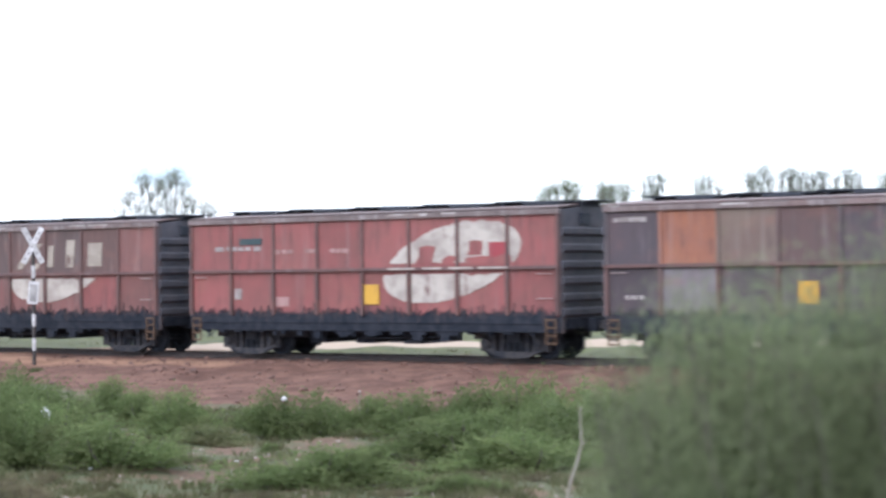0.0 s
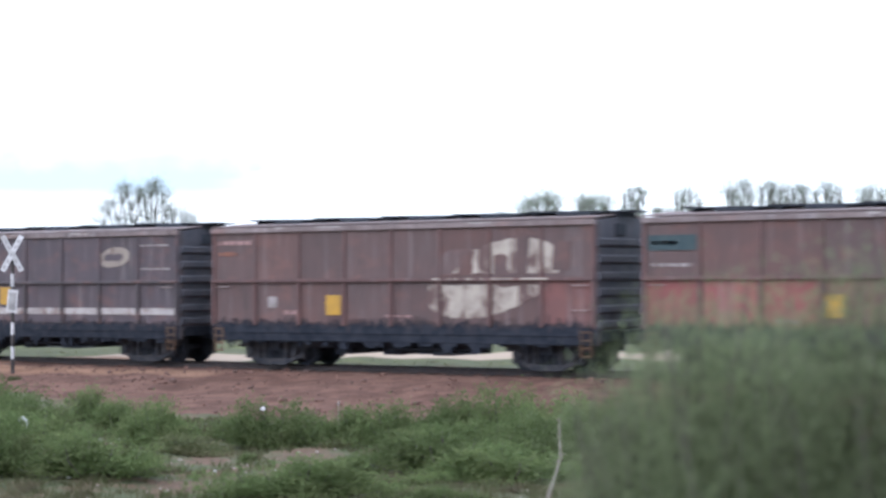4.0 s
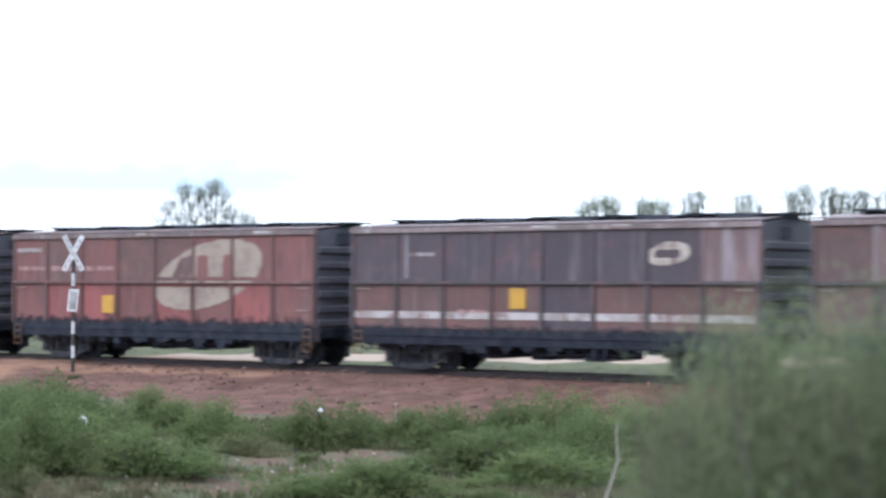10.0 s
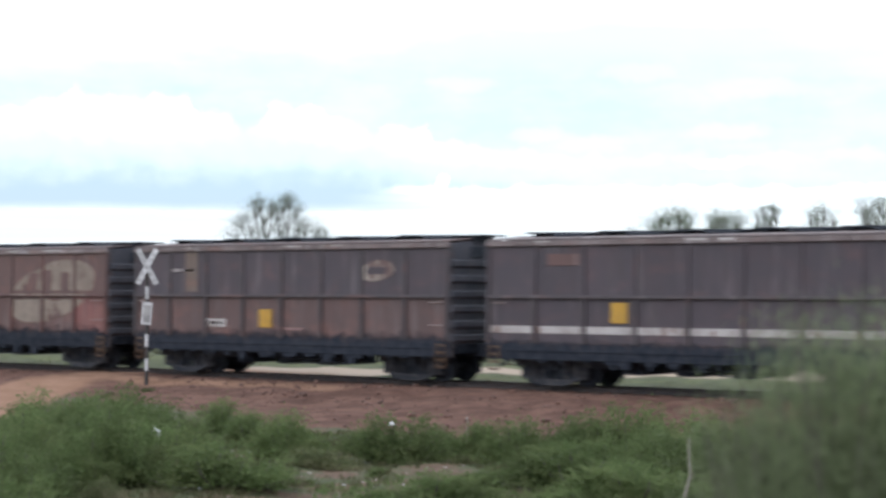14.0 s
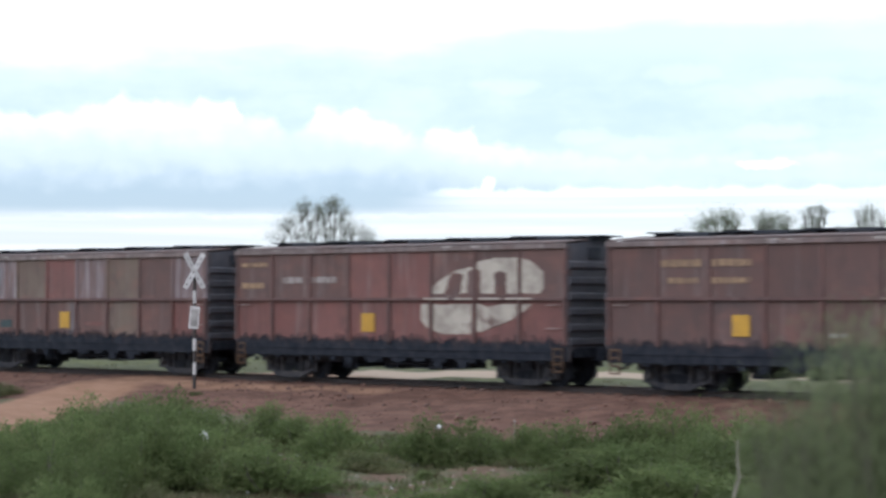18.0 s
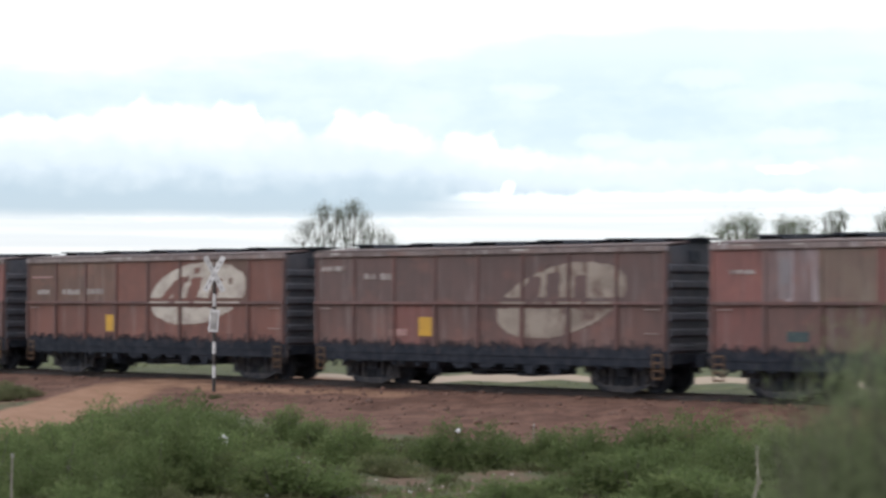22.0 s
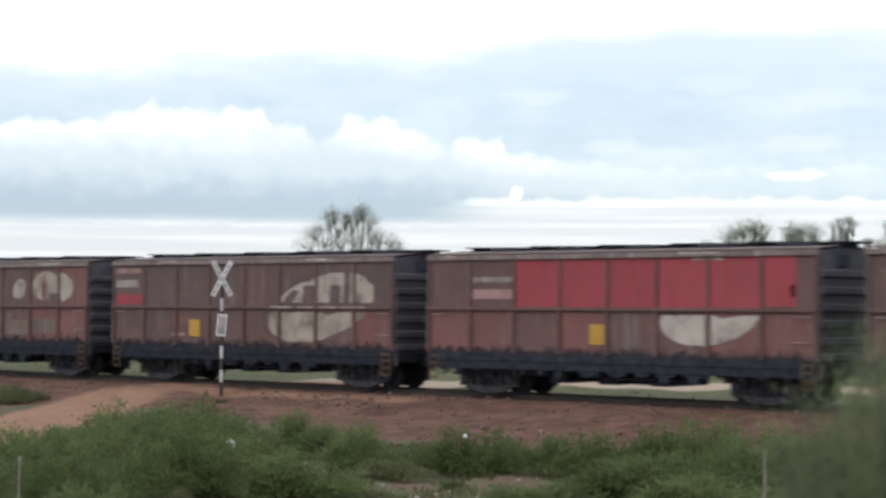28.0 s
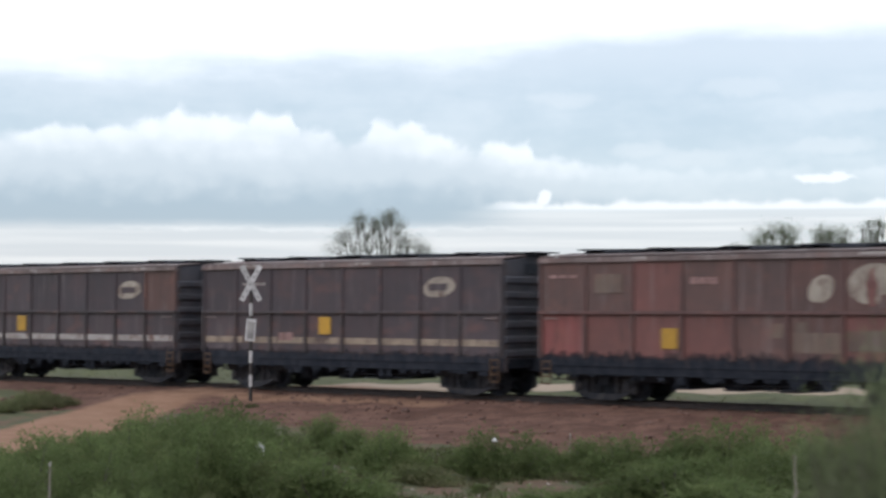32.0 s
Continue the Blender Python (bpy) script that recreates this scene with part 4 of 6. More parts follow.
    part("air_tank", SHARED["air_tank"], IRON, wagon, at=pose(1.6, -0.6, 0.66))
    part("brake_rod", SHARED["brake_rod"], IRON, wagon, at=pose(1.2, -1.2, 0.44))
    wheels = []
    for bx in (-BOGIE_X, BOGIE_X):
        bogie = part("bogie", SHARED["bolster"], IRON, wagon, "dark cast-steel bogie", at=pose(bx, 0, RAIL_TOP))
        for side in (-1, 1):
            part("side_frame", SHARED["side_frame"], IRON_DUST, bogie, at=pose(0, side * 0.88, 0, 0, 0, 0 if side < 0 else 180))
            for wx in (-0.7875, 0.7875):
                part("axle_box", SHARED["axle_box"], IRON_DUST, bogie, "dusty axle box with a round cap", at=pose(wx, side * 0.88, 0, 0, 0, 0 if side < 0 else 180))
            for sx in (-0.2, 0.0, 0.2):
                part("spring", SHARED["spring"], IRON, bogie, at=pose(sx, side * 0.88, 0))
        for wx in (-0.7875, 0.7875):
            wheels.append(part("wheelset", SHARED["wheelset"], IRON, bogie, "steel wheel pair", at=pose(wx, 0, WHEEL_R)))
    # marks
    rng = random.Random(500 + k)
    for _ in range(3):
        x, w = rng.uniform(-5.6, 4.6), rng.uniform(0.2, 0.9)
        part("paint_flake", boxes((x, x + w, -WIDE - 0.084, -WIDE - 0.07, TOP - rng.uniform(0.03, 0.07), TOP + 0.004)), WHITE_OLD, wagon, "pale flaked patch on the roof edge")
    for cx, cz, a, b, skew, which, paint, label, bars in coat.get("ovals", ()):
        for outline in oval_pieces(cx, cz, a, b, skew, which):
            add_mark(wagon, "oval_emblem", outline, paint, label)
        if b < 0.4 and a > 0.5:
            inner = [(cx - 0.04 * a + 0.60 * a * math.cos(u) + skew * 0.40 * b * math.sin(u), cz + 0.40 * b * math.sin(u) + 0.03 * math.sin(3 * u)) for u in (math.tau * i / 18 for i in range(18))]
            add_mark(wagon, "emblem_middle", inner, upper[min(PANELS - 1, max(0, int((cx + HALF) / STEP_X)))], "flaked middle of the emblem", 0.012)
        for x0, z0, x1, z1, wide in bars:
            under = upper[min(PANELS - 1, max(0, int((cx + x0 + HALF) / STEP_X)))]
            add_mark(wagon, "emblem_bar", ragged((cx + x0, z0), (cx + x1, z1), wide, k * 10 + len(bars)), under, "worn slanted bar across the emblem", 0.012)
        if bars:
            for u0, u1 in ((-0.98, -0.55), (-0.42, -0.12), (0.0, 0.38), (0.46, 0.92)):
                part("belt_mark", boxes((cx + a * u0, cx + a * u1, -WIDE - 0.106, -WIDE - 0.09, BELT - 0.01, BELT + 0.038)), paint, wagon, "pale painted dash on the belt rail")
    for x0, z0, x1, z1, wide in coat.get("slants", ()):
        add_mark(wagon, "emblem_stroke", [(2.1 + x0, z0), (2.1 + x0 + wide, z0), (2.1 + x1 + wide, z1), (2.1 + x1, z1)], CREAM_MID, "cream painted stroke, worn by weather", 0.010)
    for x0, x1, z0, z1, paint, name, label in coat.get("bars", ()):
        add_mark(wagon, name, strip(x0, x1, z0, z1), paint, label, 0.009)
    for i in coat.get("stripe", ()):
        x0 = -HALF + i * STEP_X + 0.06
        add_mark(wagon, "white_stripe", strip(x0, x0 + STEP_X - 0.12, 1.33, 1.52), coat.get("stripe_paint", WHITE_OLD), "flaking white stripe segment")
    return wagon, wheels


CREAM = faded("cream_emblem_paint", (0.46, 0.41, 0.36), (0.150, 0.085, 0.075), 0.78)
CREAM_TAN = faded("tan_emblem_paint", (0.31, 0.25, 0.20), (0.150, 0.085, 0.075), 0.80)
CREAM_WORN = faded("worn_cream_paint", (0.42, 0.36, 0.30), (0.115, 0.068, 0.060), 0.46)
TAN_LETTER = faded("tan_lettering_paint", (0.34, 0.225, 0.135), (0.13, 0.075, 0.060), 0.66)
TAN_OLD = faded("flaking_tan_paint", (0.34, 0.265, 0.20), (0.10, 0.066, 0.058), 0.52)
CREAM_HALF = faded("half_worn_cream_paint", (0.46, 0.41, 0.35), (0.125, 0.075, 0.066), 0.74)
CREAM_MID = faded("mottled_cream_paint", (0.37, 0.32, 0.265), (0.12, 0.072, 0.062), 0.60)
CREAM_PATCHY = faded("patchy_cream_paint", (0.285, 0.235, 0.195), (0.108, 0.060, 0.050), 0.58)
CREAM_GHOST = faded("ghost_cream_paint", (0.250, 0.195, 0.155), (0.115, 0.066, 0.056), 0.60)
PINK = faded("faded_pink_lettering", (0.36, 0.215, 0.20), (0.15, 0.08, 0.07), 0.6)
PALE = faded("faded_pale_lettering", (0.34, 0.30, 0.285), (0.13, 0.085, 0.078), 0.58)
TEAL = plain("dark_teal_sign_paint", (0.022, 0.045, 0.052), (0.04, 0.06, 0.062), 4.0, 0.6)
EMBLEM = "cream oval emblem, worn by weather"
LOW = BELT + 0.12
# dark strokes left between the worn cream: a leaning wedge and two uprights; foot x and z, head x and z, width
BARS_A = ((-1.42, LOW, -1.02, 3.00, 0.36), (-1.02, LOW, -0.86, 3.02, 0.32), (-0.42, LOW, -0.40, 3.04, 0.44), (0.58, LOW, 0.62, 3.04, 0.42))
BARS_B = ((-1.30, LOW, -1.02, 2.98, 0.34), (-1.02, LOW, -0.88, 2.96, 0.30), (-0.46, LOW, -0.42, 3.06, 0.44), (0.48, LOW, 0.50, 3.00, 0.40), (-0.75, 3.12, -0.60, 3.34, 0.22))
BARS_D = ((-2.05, LOW, -1.35, 3.05, 0.80), (-1.05, LOW, -0.95, 3.02, 0.42), (0.05, LOW, 0.05, 2.88, 0.42), (0.70, LOW, 0.75, 3.42, 0.36), (1.75, 2.5, 1.8, 3.2, 0.5))
BARS_E = ((-1.10, LOW, -0.95, 2.86, 0.50), (-0.30, LOW, -0.20, 2.58, 0.40), (0.55, 2.62, 0.60, 2.98, 0.42), (0.45, LOW, 0.50, 2.56, 1.00), (1.45, LOW, 1.45, 2.6, 0.4))
BARS_G = BARS_B[:4] + ((-1.02, 3.16, -0.98, 3.34, 0.22), (-0.36, 3.16, -0.32, 3.36, 0.22))
BARS_H = ((-1.72, LOW, -1.02, 2.98, 0.40), (-1.14, LOW, -0.88, 3.06, 0.34), (-0.52, LOW, -0.22, 3.06, 0.48), (0.50, LOW, 0.80, 3.02, 0.36), (-0.60, 2.92, -0.54, 3.10, 0.20), (-0.14, 3.20, -0.08, 3.36, 0.22), (1.42, 2.86, 1.44, 3.0, 0.16))
BARS_F = ((-1.58, LOW, -1.22, 2.76, 0.40), (-0.76, LOW, -0.66, 2.92, 0.50), (0.40, LOW, 0.42, 2.92, 0.42), (0.98, LOW, 0.98, 3.36, 0.24))


def big_oval(paint, cx=2.3, cz=2.40, a=2.1, b=1.05, bars=BARS_A, which="both", skew=0.82):
    return (cx, cz, a * (0.94 if skew > 0.6 else 1.0), b, skew, which, paint, EMBLEM, bars)


def small_oval(paint, cx=3.65):
    return (cx, 3.0, 0.60, 0.31, 0.35, "both", paint, "small cream oval emblem", ())


def lines(x, z, widths, paint, gap=0.0, tall=0.13):
    """A row of bars in place of lettering that cannot be read, letter by letter where it is small."""
    made = []
    rng = random.Random(int(abs(x) * 100 + z * 1000))
    for w in widths:
        if tall > 0.22 or w < 0.5:
            made.append((x, x + w, z, z + tall, paint, "lettering_bar", "faded painted lettering"))
        else:
            a = x
            while a < x + w - 0.06:
                b = min(x + w, a + rng.uniform(0.10, 0.24))
                made.append((a, b, z + rng.uniform(0, 0.12) * tall, z + tall * rng.uniform(0.86, 1.0), paint, "lettering_bar", "faded painted lettering"))
                a = b + rng.uniform(0.02, 0.07)
        x += w + gap
    return made


def coat(label, upper, lower, **more):
    fill = lambda p: list(p) if isinstance(p, (list, tuple)) else [p] * PANELS
    return dict(label=label, upper=fill(upper), lower=fill(lower), **more)


ALL = tuple(range(PANELS))
COATS = [
    coat("grey-brown hopper wagon with orange rusty panels", [UMBER, ORANGE, TAN, DUSK, SOOT, DRIPS, UMBER, BROWN], [UMBER, GREY, SOOT, SOOT, UMBER, SOOT, UMBER, UMBER],
         bars=lines(-5.9, 3.35, (0.9,), PALE) + lines(-5.6, 1.45, (0.6,), PALE)),
    coat("oxide-red hopper wagon with a cream oval emblem", OXIDE_BRIGHT, OXIDE_BRIGHT, ovals=[big_oval(CREAM, 2.85, 2.46, 2.1, 1.10, BARS_E)], plate=0.3,
         bars=lines(-5.2, 2.85, (0.3, 0.9, 0.25), PALE, 0.1) + lines(-3.0, 2.75, (0.7, 0.5, 0.6), PINK, 0.35) + [(-4.3, -3.5, 3.02, 3.2, TEAL, "name_plate", "dark sign plate"), (4.05, 4.55, 2.5, 2.95, RED, "paint_patch", "bright red paint patch")] + lines(-4.5, 1.5, (0.25,), PALE, tall=0.3) + lines(-3.0, 1.3, (0.45,), PINK, tall=0.26)),
    coat("brown hopper wagon with red lower panels and a worn emblem", [DUSK, BROWN, BROWN, DUSK, BROWN, DUSK, BROWN, OXIDE], [OXIDE_BRIGHT, OXIDE_BRIGHT, OXIDE_BRIGHT, OXIDE, OXIDE, OXIDE, OXIDE_BRIGHT, OXIDE], plate=-1.25,
         ovals=[big_oval(CREAM, 2.1, 2.4, 2.0, 1.0, (), "lower")], slants=((-1.95, 2.44, -1.0, 3.22, 0.34), (-1.10, 2.44, -0.98, 2.62, 0.20), (-0.48, 2.50, -0.42, 3.15, 0.24), (0.30, 2.48, 0.36, 3.30, 0.34), (1.22, 2.50, 1.25, 3.20, 0.58)),
         bars=[(-6.0, -4.7, 2.95, 3.32, TEAL, "name_plate", "dark teal sign plate")] + lines(-5.9, 3.08, (0.8,), PALE, tall=0.1) + lines(-5.9, 2.55, (1.1,), PALE, tall=0.1) + lines(-2.7, 1.22, (0.6,), PALE, tall=0.08)),
    coat("brown hopper wagon with a flaking emblem", [DUSK, BROWN, DUSK, DUSK, DUSK, BROWN, DUSK, DUSK], [DUSK, DUSK, BROWN, DUSK, DUSK, DUSK, BROWN, OXIDE], plate=-1.9,
         ovals=[big_oval(CREAM_WORN, 3.15, 2.3, 1.95, 1.05, BARS_D)], bars=lines(-5.95, 3.28, (1.2,), PINK) + lines(-5.9, 2.98, (0.6,), ORANGE, tall=0.12) + lines(-4.15, 1.55, (0.3,), PALE, tall=0.3) + lines(-3.6, 1.35, (0.6,), PINK) + lines(-0.2, 1.3, (0.8,), PINK, tall=0.07)),
    coat("sooty grey-brown hopper wagon with a white stripe", SOOT, SOOT, trim=TRIM_DARK, plate=-0.85, ovals=[small_oval(CREAM_PATCHY)], stripe=ALL,
         bars=lines(-5.9, 3.3, (1.0,), PALE, tall=0.16) + lines(-4.3, 3.34, (1.1,), PALE, tall=0.12) + lines(-5.7, 2.55, (0.8,), PALE, tall=0.06) + lines(4.7, 3.3, (1.1,), PALE, tall=0.06) + lines(4.7, 2.62, (1.1,), PALE, tall=0.06) + lines(-2.6, 1.45, (0.7,), PINK, tall=0.24)),
    coat("patched hopper wagon with pale streaks on its panels", [DUSK, DRIPS, BROWN, BROWN, DRIPS, BROWN, UMBER, DUSK], [DUSK, SOOT, UMBER, DUSK, UMBER, SOOT, DRIPS, DUSK], trim=TRIM_DARK, plate=0.33, plate_z=1.6, stripe=(5, 6, 7), ovals=[small_oval(CREAM_PATCHY, 3.72)],
         bars=lines(-4.2, 3.02, (1.0,), PALE, tall=0.14) + lines(3.35, 2.85, (0.7,), PALE, tall=0.1) + [(-3.75, -3.2, 2.34, 3.64, GREY, "paint_patch", "pale grey paint patch"), (3.15, 4.3, 2.36, 3.64, DRIPS, "paint_patch", "streaked pale paint patch"), (4.72, 5.15, 2.36, 3.64, TAN, "paint_patch", "tan paint patch"), (4.66, 5.0, 1.1, 2.2, GREY, "paint_patch", "pale grey paint patch")]),
    coat("dark hopper wagon with a broken emblem and white stripe", [SOOT, SOOT, UMBER, SOOT, UMBER, UMBER, UMBER, DRIPS], [BROWN, BROWN, BROWN, BROWN, UMBER, BROWN, BROWN, BROWN], trim=TRIM_DARK, plate=-0.72, ovals=[small_oval(CREAM_WORN)], stripe=ALL,
         bars=lines(-4.35, 2.4, (0.14,), GREY, tall=1.2) + lines(-4.2, 2.98, (0.9,), PALE, tall=0.12) + lines(-2.6, 1.48, (0.9,), PINK, tall=0.1)),
    coat("oxide-red hopper wagon with a large pale emblem", [OXIDE, BROWN, OXIDE, BROWN, BROWN, OXIDE, OXIDE, OXIDE], [OXIDE, OXIDE_BRIGHT, OXIDE_BRIGHT, OXIDE, OXIDE_BRIGHT, OXIDE, OXIDE_BRIGHT, OXIDE], plate=-1.93,
         ovals=[big_oval(CREAM_TAN, 2.1, 2.5, 2.07, 1.06, BARS_A)],
         bars=lines(-5.95, 3.2, (1.1,), PALE, tall=0.15) + lines(-5.9, 2.62, (1.2, 1.2, 1.2), PINK, 0.3, 0.16)),
    coat("dark umber hopper wagon with a white stripe", UMBER, UMBER, trim=TRIM_DARK, plate=-2.0, stripe=ALL, bars=lines(-4.2, 3.1, (1.0,), BROWN, tall=0.3)),
    coat("dark brown hopper wagon with a small faded oval", [UMBER, UMBER, UMBER, UMBER, UMBER, UMBER, UMBER, UMBER], DUSK, trim=TRIM_DARK, plate=-0.62, ovals=[small_oval(CREAM_WORN, 3.6)],
         bars=lines(-3.95, 2.4, (0.5,), TAN, tall=1.2) + lines(-4.6, 3.0, (1.0,), PALE, tall=0.1) + lines(-3.0, 1.35, (0.75,), WHITE_OLD, tall=0.24) + lines(-2.9, 1.42, (0.55,), UMBER, tall=0.1) + lines(-0.1, 1.3, (0.9,), PINK, tall=0.06)),
    coat("brown hopper wagon with a ghost of an emblem", BROWN, [BROWN, BROWN, DUSK, BROWN, BROWN, BROWN, BROWN, OXIDE], plate=-2.2, ovals=[big_oval(CREAM_GHOST, 3.45, 2.4, 2.05, 1.05, BARS_B)],
         bars=lines(-4.5, 3.08, (1.15, 1.15), TAN_LETTER, 0.28, 0.2) + lines(-4.3, 2.66, (0.85, 1.2), TAN_LETTER, 0.32, 0.16) + lines(0.2, 1.35, (0.5,), PALE, tall=0.12)),
    coat("brown hopper wagon with a bright worn emblem", [BROWN, BROWN, BROWN, OXIDE, OXIDE, BROWN, BROWN, BROWN], [OXIDE, OXIDE, OXIDE, OXIDE, OXIDE, OXIDE, OXIDE, OXIDE], plate=-0.8, ovals=[big_oval(CREAM_HALF, 3.27, 2.36, 2.1, 1.08, BARS_G)],
         bars=lines(-5.9, 3.25, (1.1,), TAN_LETTER, tall=0.14) + lines(-4.2, 2.75, (0.8, 1.0), PALE, 0.35, 0.2) + lines(-5.9, 2.6, (0.9,), TAN_LETTER, tall=0.2)),
    coat("patchwork hopper wagon with streaked pale panels", [OXIDE, DRIPS, OLIVE, OXIDE, DRIPS, OLIVE, BROWN, DRIPS], [OXIDE, BROWN, BROWN, BROWN, BROWN, OLIVE, BROWN, OXIDE], plate=-0.6,
         bars=lines(-5.6, 3.0, (0.7,), PALE, tall=0.12) + lines(-4.2, 2.4, (0.3,), GREY, tall=1.2) + [(-4.0, -3.4, 1.35, 1.6, TEAL, "paint_patch", "dark painted patch"), (0.4, 1.3, 1.45, 1.55, OXIDE, "paint_patch", "red painted patch")] + lines(-0.3, 1.1, (0.16, 0.12), GREY, 0.1, 1.1)),
    coat("brown hopper wagon with a faded emblem", DUSK, [BROWN, BROWN, OXIDE, BROWN, BROWN, BROWN, BROWN, BROWN], plate=-1.88, ovals=[big_oval(CREAM_PATCHY, 2.78, 2.36, 2.1, 1.05, BARS_B)],
         bars=lines(-5.9, 3.2, (1.0,), PALE, tall=0.16) + lines(-4.2, 2.95, (0.5, 0.45), PALE, 0.12, 0.18) + lines(-3.2, 1.35, (0.6,), PINK, tall=0.2)),
    coat("oxide-brown hopper wagon with a crisp cream emblem", [RUST_OLIVE, RUST_OLIVE, RUST_OLIVE, RUST, RUST, RUST, RUST_OLIVE, RUST], RUST, plate=-1.78, ovals=[big_oval(CREAM, 2.3, 2.58, 2.15, 1.02, BARS_H, skew=0.57)],
         bars=lines(-5.9, 3.1, (1.1,), PINK, tall=0.08) + lines(-5.6, 2.55, (0.6,), PALE, tall=0.18) + lines(-4.3, 2.55, (0.9,), PALE, tall=0.18) + lines(-3.1, 2.55, (0.9,), PALE, tall=0.2)),
    coat("patchy grey and brown hopper wagon", [DUSK, DUSK, DUSK, BROWN, OXIDE, OLIVE, TAN, OXIDE], [BROWN, DUSK, BROWN, BROWN, BROWN, OLIVE, OLIVE, BROWN], plate=-1.75,
         bars=lines(-4.1, 1.35, (0.65,), RED, tall=0.2) + lines(1.7, 1.2, (1.2,), CREAM_GHOST, tall=0.95) + lines(-5.8, 3.0, (0.8,), TAN, tall=0.3)),
    coat("oxide-brown hopper wagon with bright red upper panels", [BROWN, BROWN, RED, RED, RED, RED, RED, BROWN], [OXIDE, OXIDE, BROWN, OXIDE, BROWN, BROWN, OXIDE, OXIDE], plate=-0.3,
         ovals=[(3.1, 2.15, 1.45, 0.80, 0.38, "lower", CREAM_HALF, EMBLEM, ())],
         bars=[(4.62, 5.55, 2.36, 3.66, RED, "paint_patch", "bright red paint patch")] + lines(-4.5, 3.0, (1.35,), PALE, tall=0.17) + lines(-4.5, 2.55, (1.35,), PINK, tall=0.26) + lines(2.6, 3.52, (0.9,), WHITE_OLD, tall=0.1) + lines(5.4, 2.6, (0.1,), WHITE_OLD, tall=0.3)),
    coat("dark brown hopper wagon with a small red patch", [DUSK, DUSK, DUSK, DUSK, BROWN, DUSK, DUSK, DUSK], [BROWN, DUSK, BROWN, DUSK, BROWN, BROWN, BROWN, OXIDE], plate=-2.2, ovals=[big_oval(CREAM_MID, 3.22, 2.28, 2.12, 1.07, BARS_F)],
         bars=[(-6.0, -4.7, 2.36, 2.68, RED, "paint_patch", "bright red paint patch")] + lines(-6.0, 3.35, (1.2,), PINK, tall=0.18) + lines(-6.0, 2.9, (1.1,), PALE, tall=0.25) + lines(-3.3, 1.35, (0.6,), PINK, tall=0.12)),
    coat("brown hopper wagon with red lower panels and spotted emblem", [BROWN, BROWN, OXIDE, BROWN, DUSK, BROWN, BROWN, OXIDE], [OXIDE_BRIGHT, OXIDE, OXIDE, OXIDE, BROWN, BROWN, OXIDE, OXIDE], plate=-1.92,
         ovals=[(2.46, 2.86, 0.34, 0.36, 0.25, "both", CREAM_MID, EMBLEM, ()), (3.86, 2.98, 0.70, 0.50, 0.12, "both", CREAM_MID, EMBLEM, ()), (4.78, 2.92, 0.58, 0.48, 0.0, "both", CREAM_MID, EMBLEM, ())],
         bars=[(1.68, 2.98, 1.30, 1.80, TAN, "paint_patch", "ghost of cream paint"), (1.72, 2.10, 1.80, 2.06, TAN, "paint_patch", "ghost of cream paint"), (3.16, 4.46, 1.36, 1.86, TAN, "paint_patch", "ghost of cream paint"), (1.08, 1.42, 1.66, 2.02, TAN, "paint_patch", "ghost of cream paint"), (3.74, 3.90, 2.44, 2.86, OXIDE, "paint_patch", "bare flaked patch in the emblem"), (3.66, 3.98, 2.86, 3.04, OXIDE, "paint_patch", "bare flaked patch in the emblem"), (3.78, 3.88, 3.04, 3.34, OXIDE, "paint_patch", "bare flaked patch in the emblem"), (4.02, 4.70, 2.40, 2.72, DUSK, "paint_patch", "bare flaked patch in the emblem")] + lines(2.5, 2.26, (0.5,), CREAM_GHOST, tall=0.06) + lines(-5.8, 3.2, (0.9,), PINK, tall=0.1) + lines(-4.3, 2.8, (0.9,), TAN, tall=0.5) + lines(-1.3, 3.0, (0.9,), PINK, tall=0.2)),
    coat("sooty dark hopper wagon with a tan stripe", [UMBER, UMBER, UMBER, SOOT, SOOT, SOOT, SOOT, UMBER], SOOT, trim=TRIM_DARK, plate=-0.72, ovals=[small_oval(CREAM_WORN, 3.8)], stripe=ALL, stripe_paint=TAN_OLD,
         bars=lines(-4.3, 3.1, (1.0,), PALE, tall=0.1) + lines(-2.7, 1.42, (0.6,), PINK, tall=0.24)),
    coat("sooty dark hopper wagon with a white stripe", [UMBER, UMBER, SOOT, UMBER, UMBER, UMBER, UMBER, BROWN], SOOT, trim=TRIM_DARK, plate=-2.05, ovals=[small_oval(CREAM_WORN, 3.75)], stripe=ALL),
]


def run(t):
    """How far the train has rolled since the start, in metres."""
    return 7.14 * t + 0.00703 * t * t + 0.22 * math.sin(math.pi * (t - 8.0) / 22.0)


def wagon_x(k, t):
    return -32.85 + (6 - k) * PITCH + run(t) - 64.83


TRAIN = [build_wagon(k, c) for k, c in enumerate(COATS)]


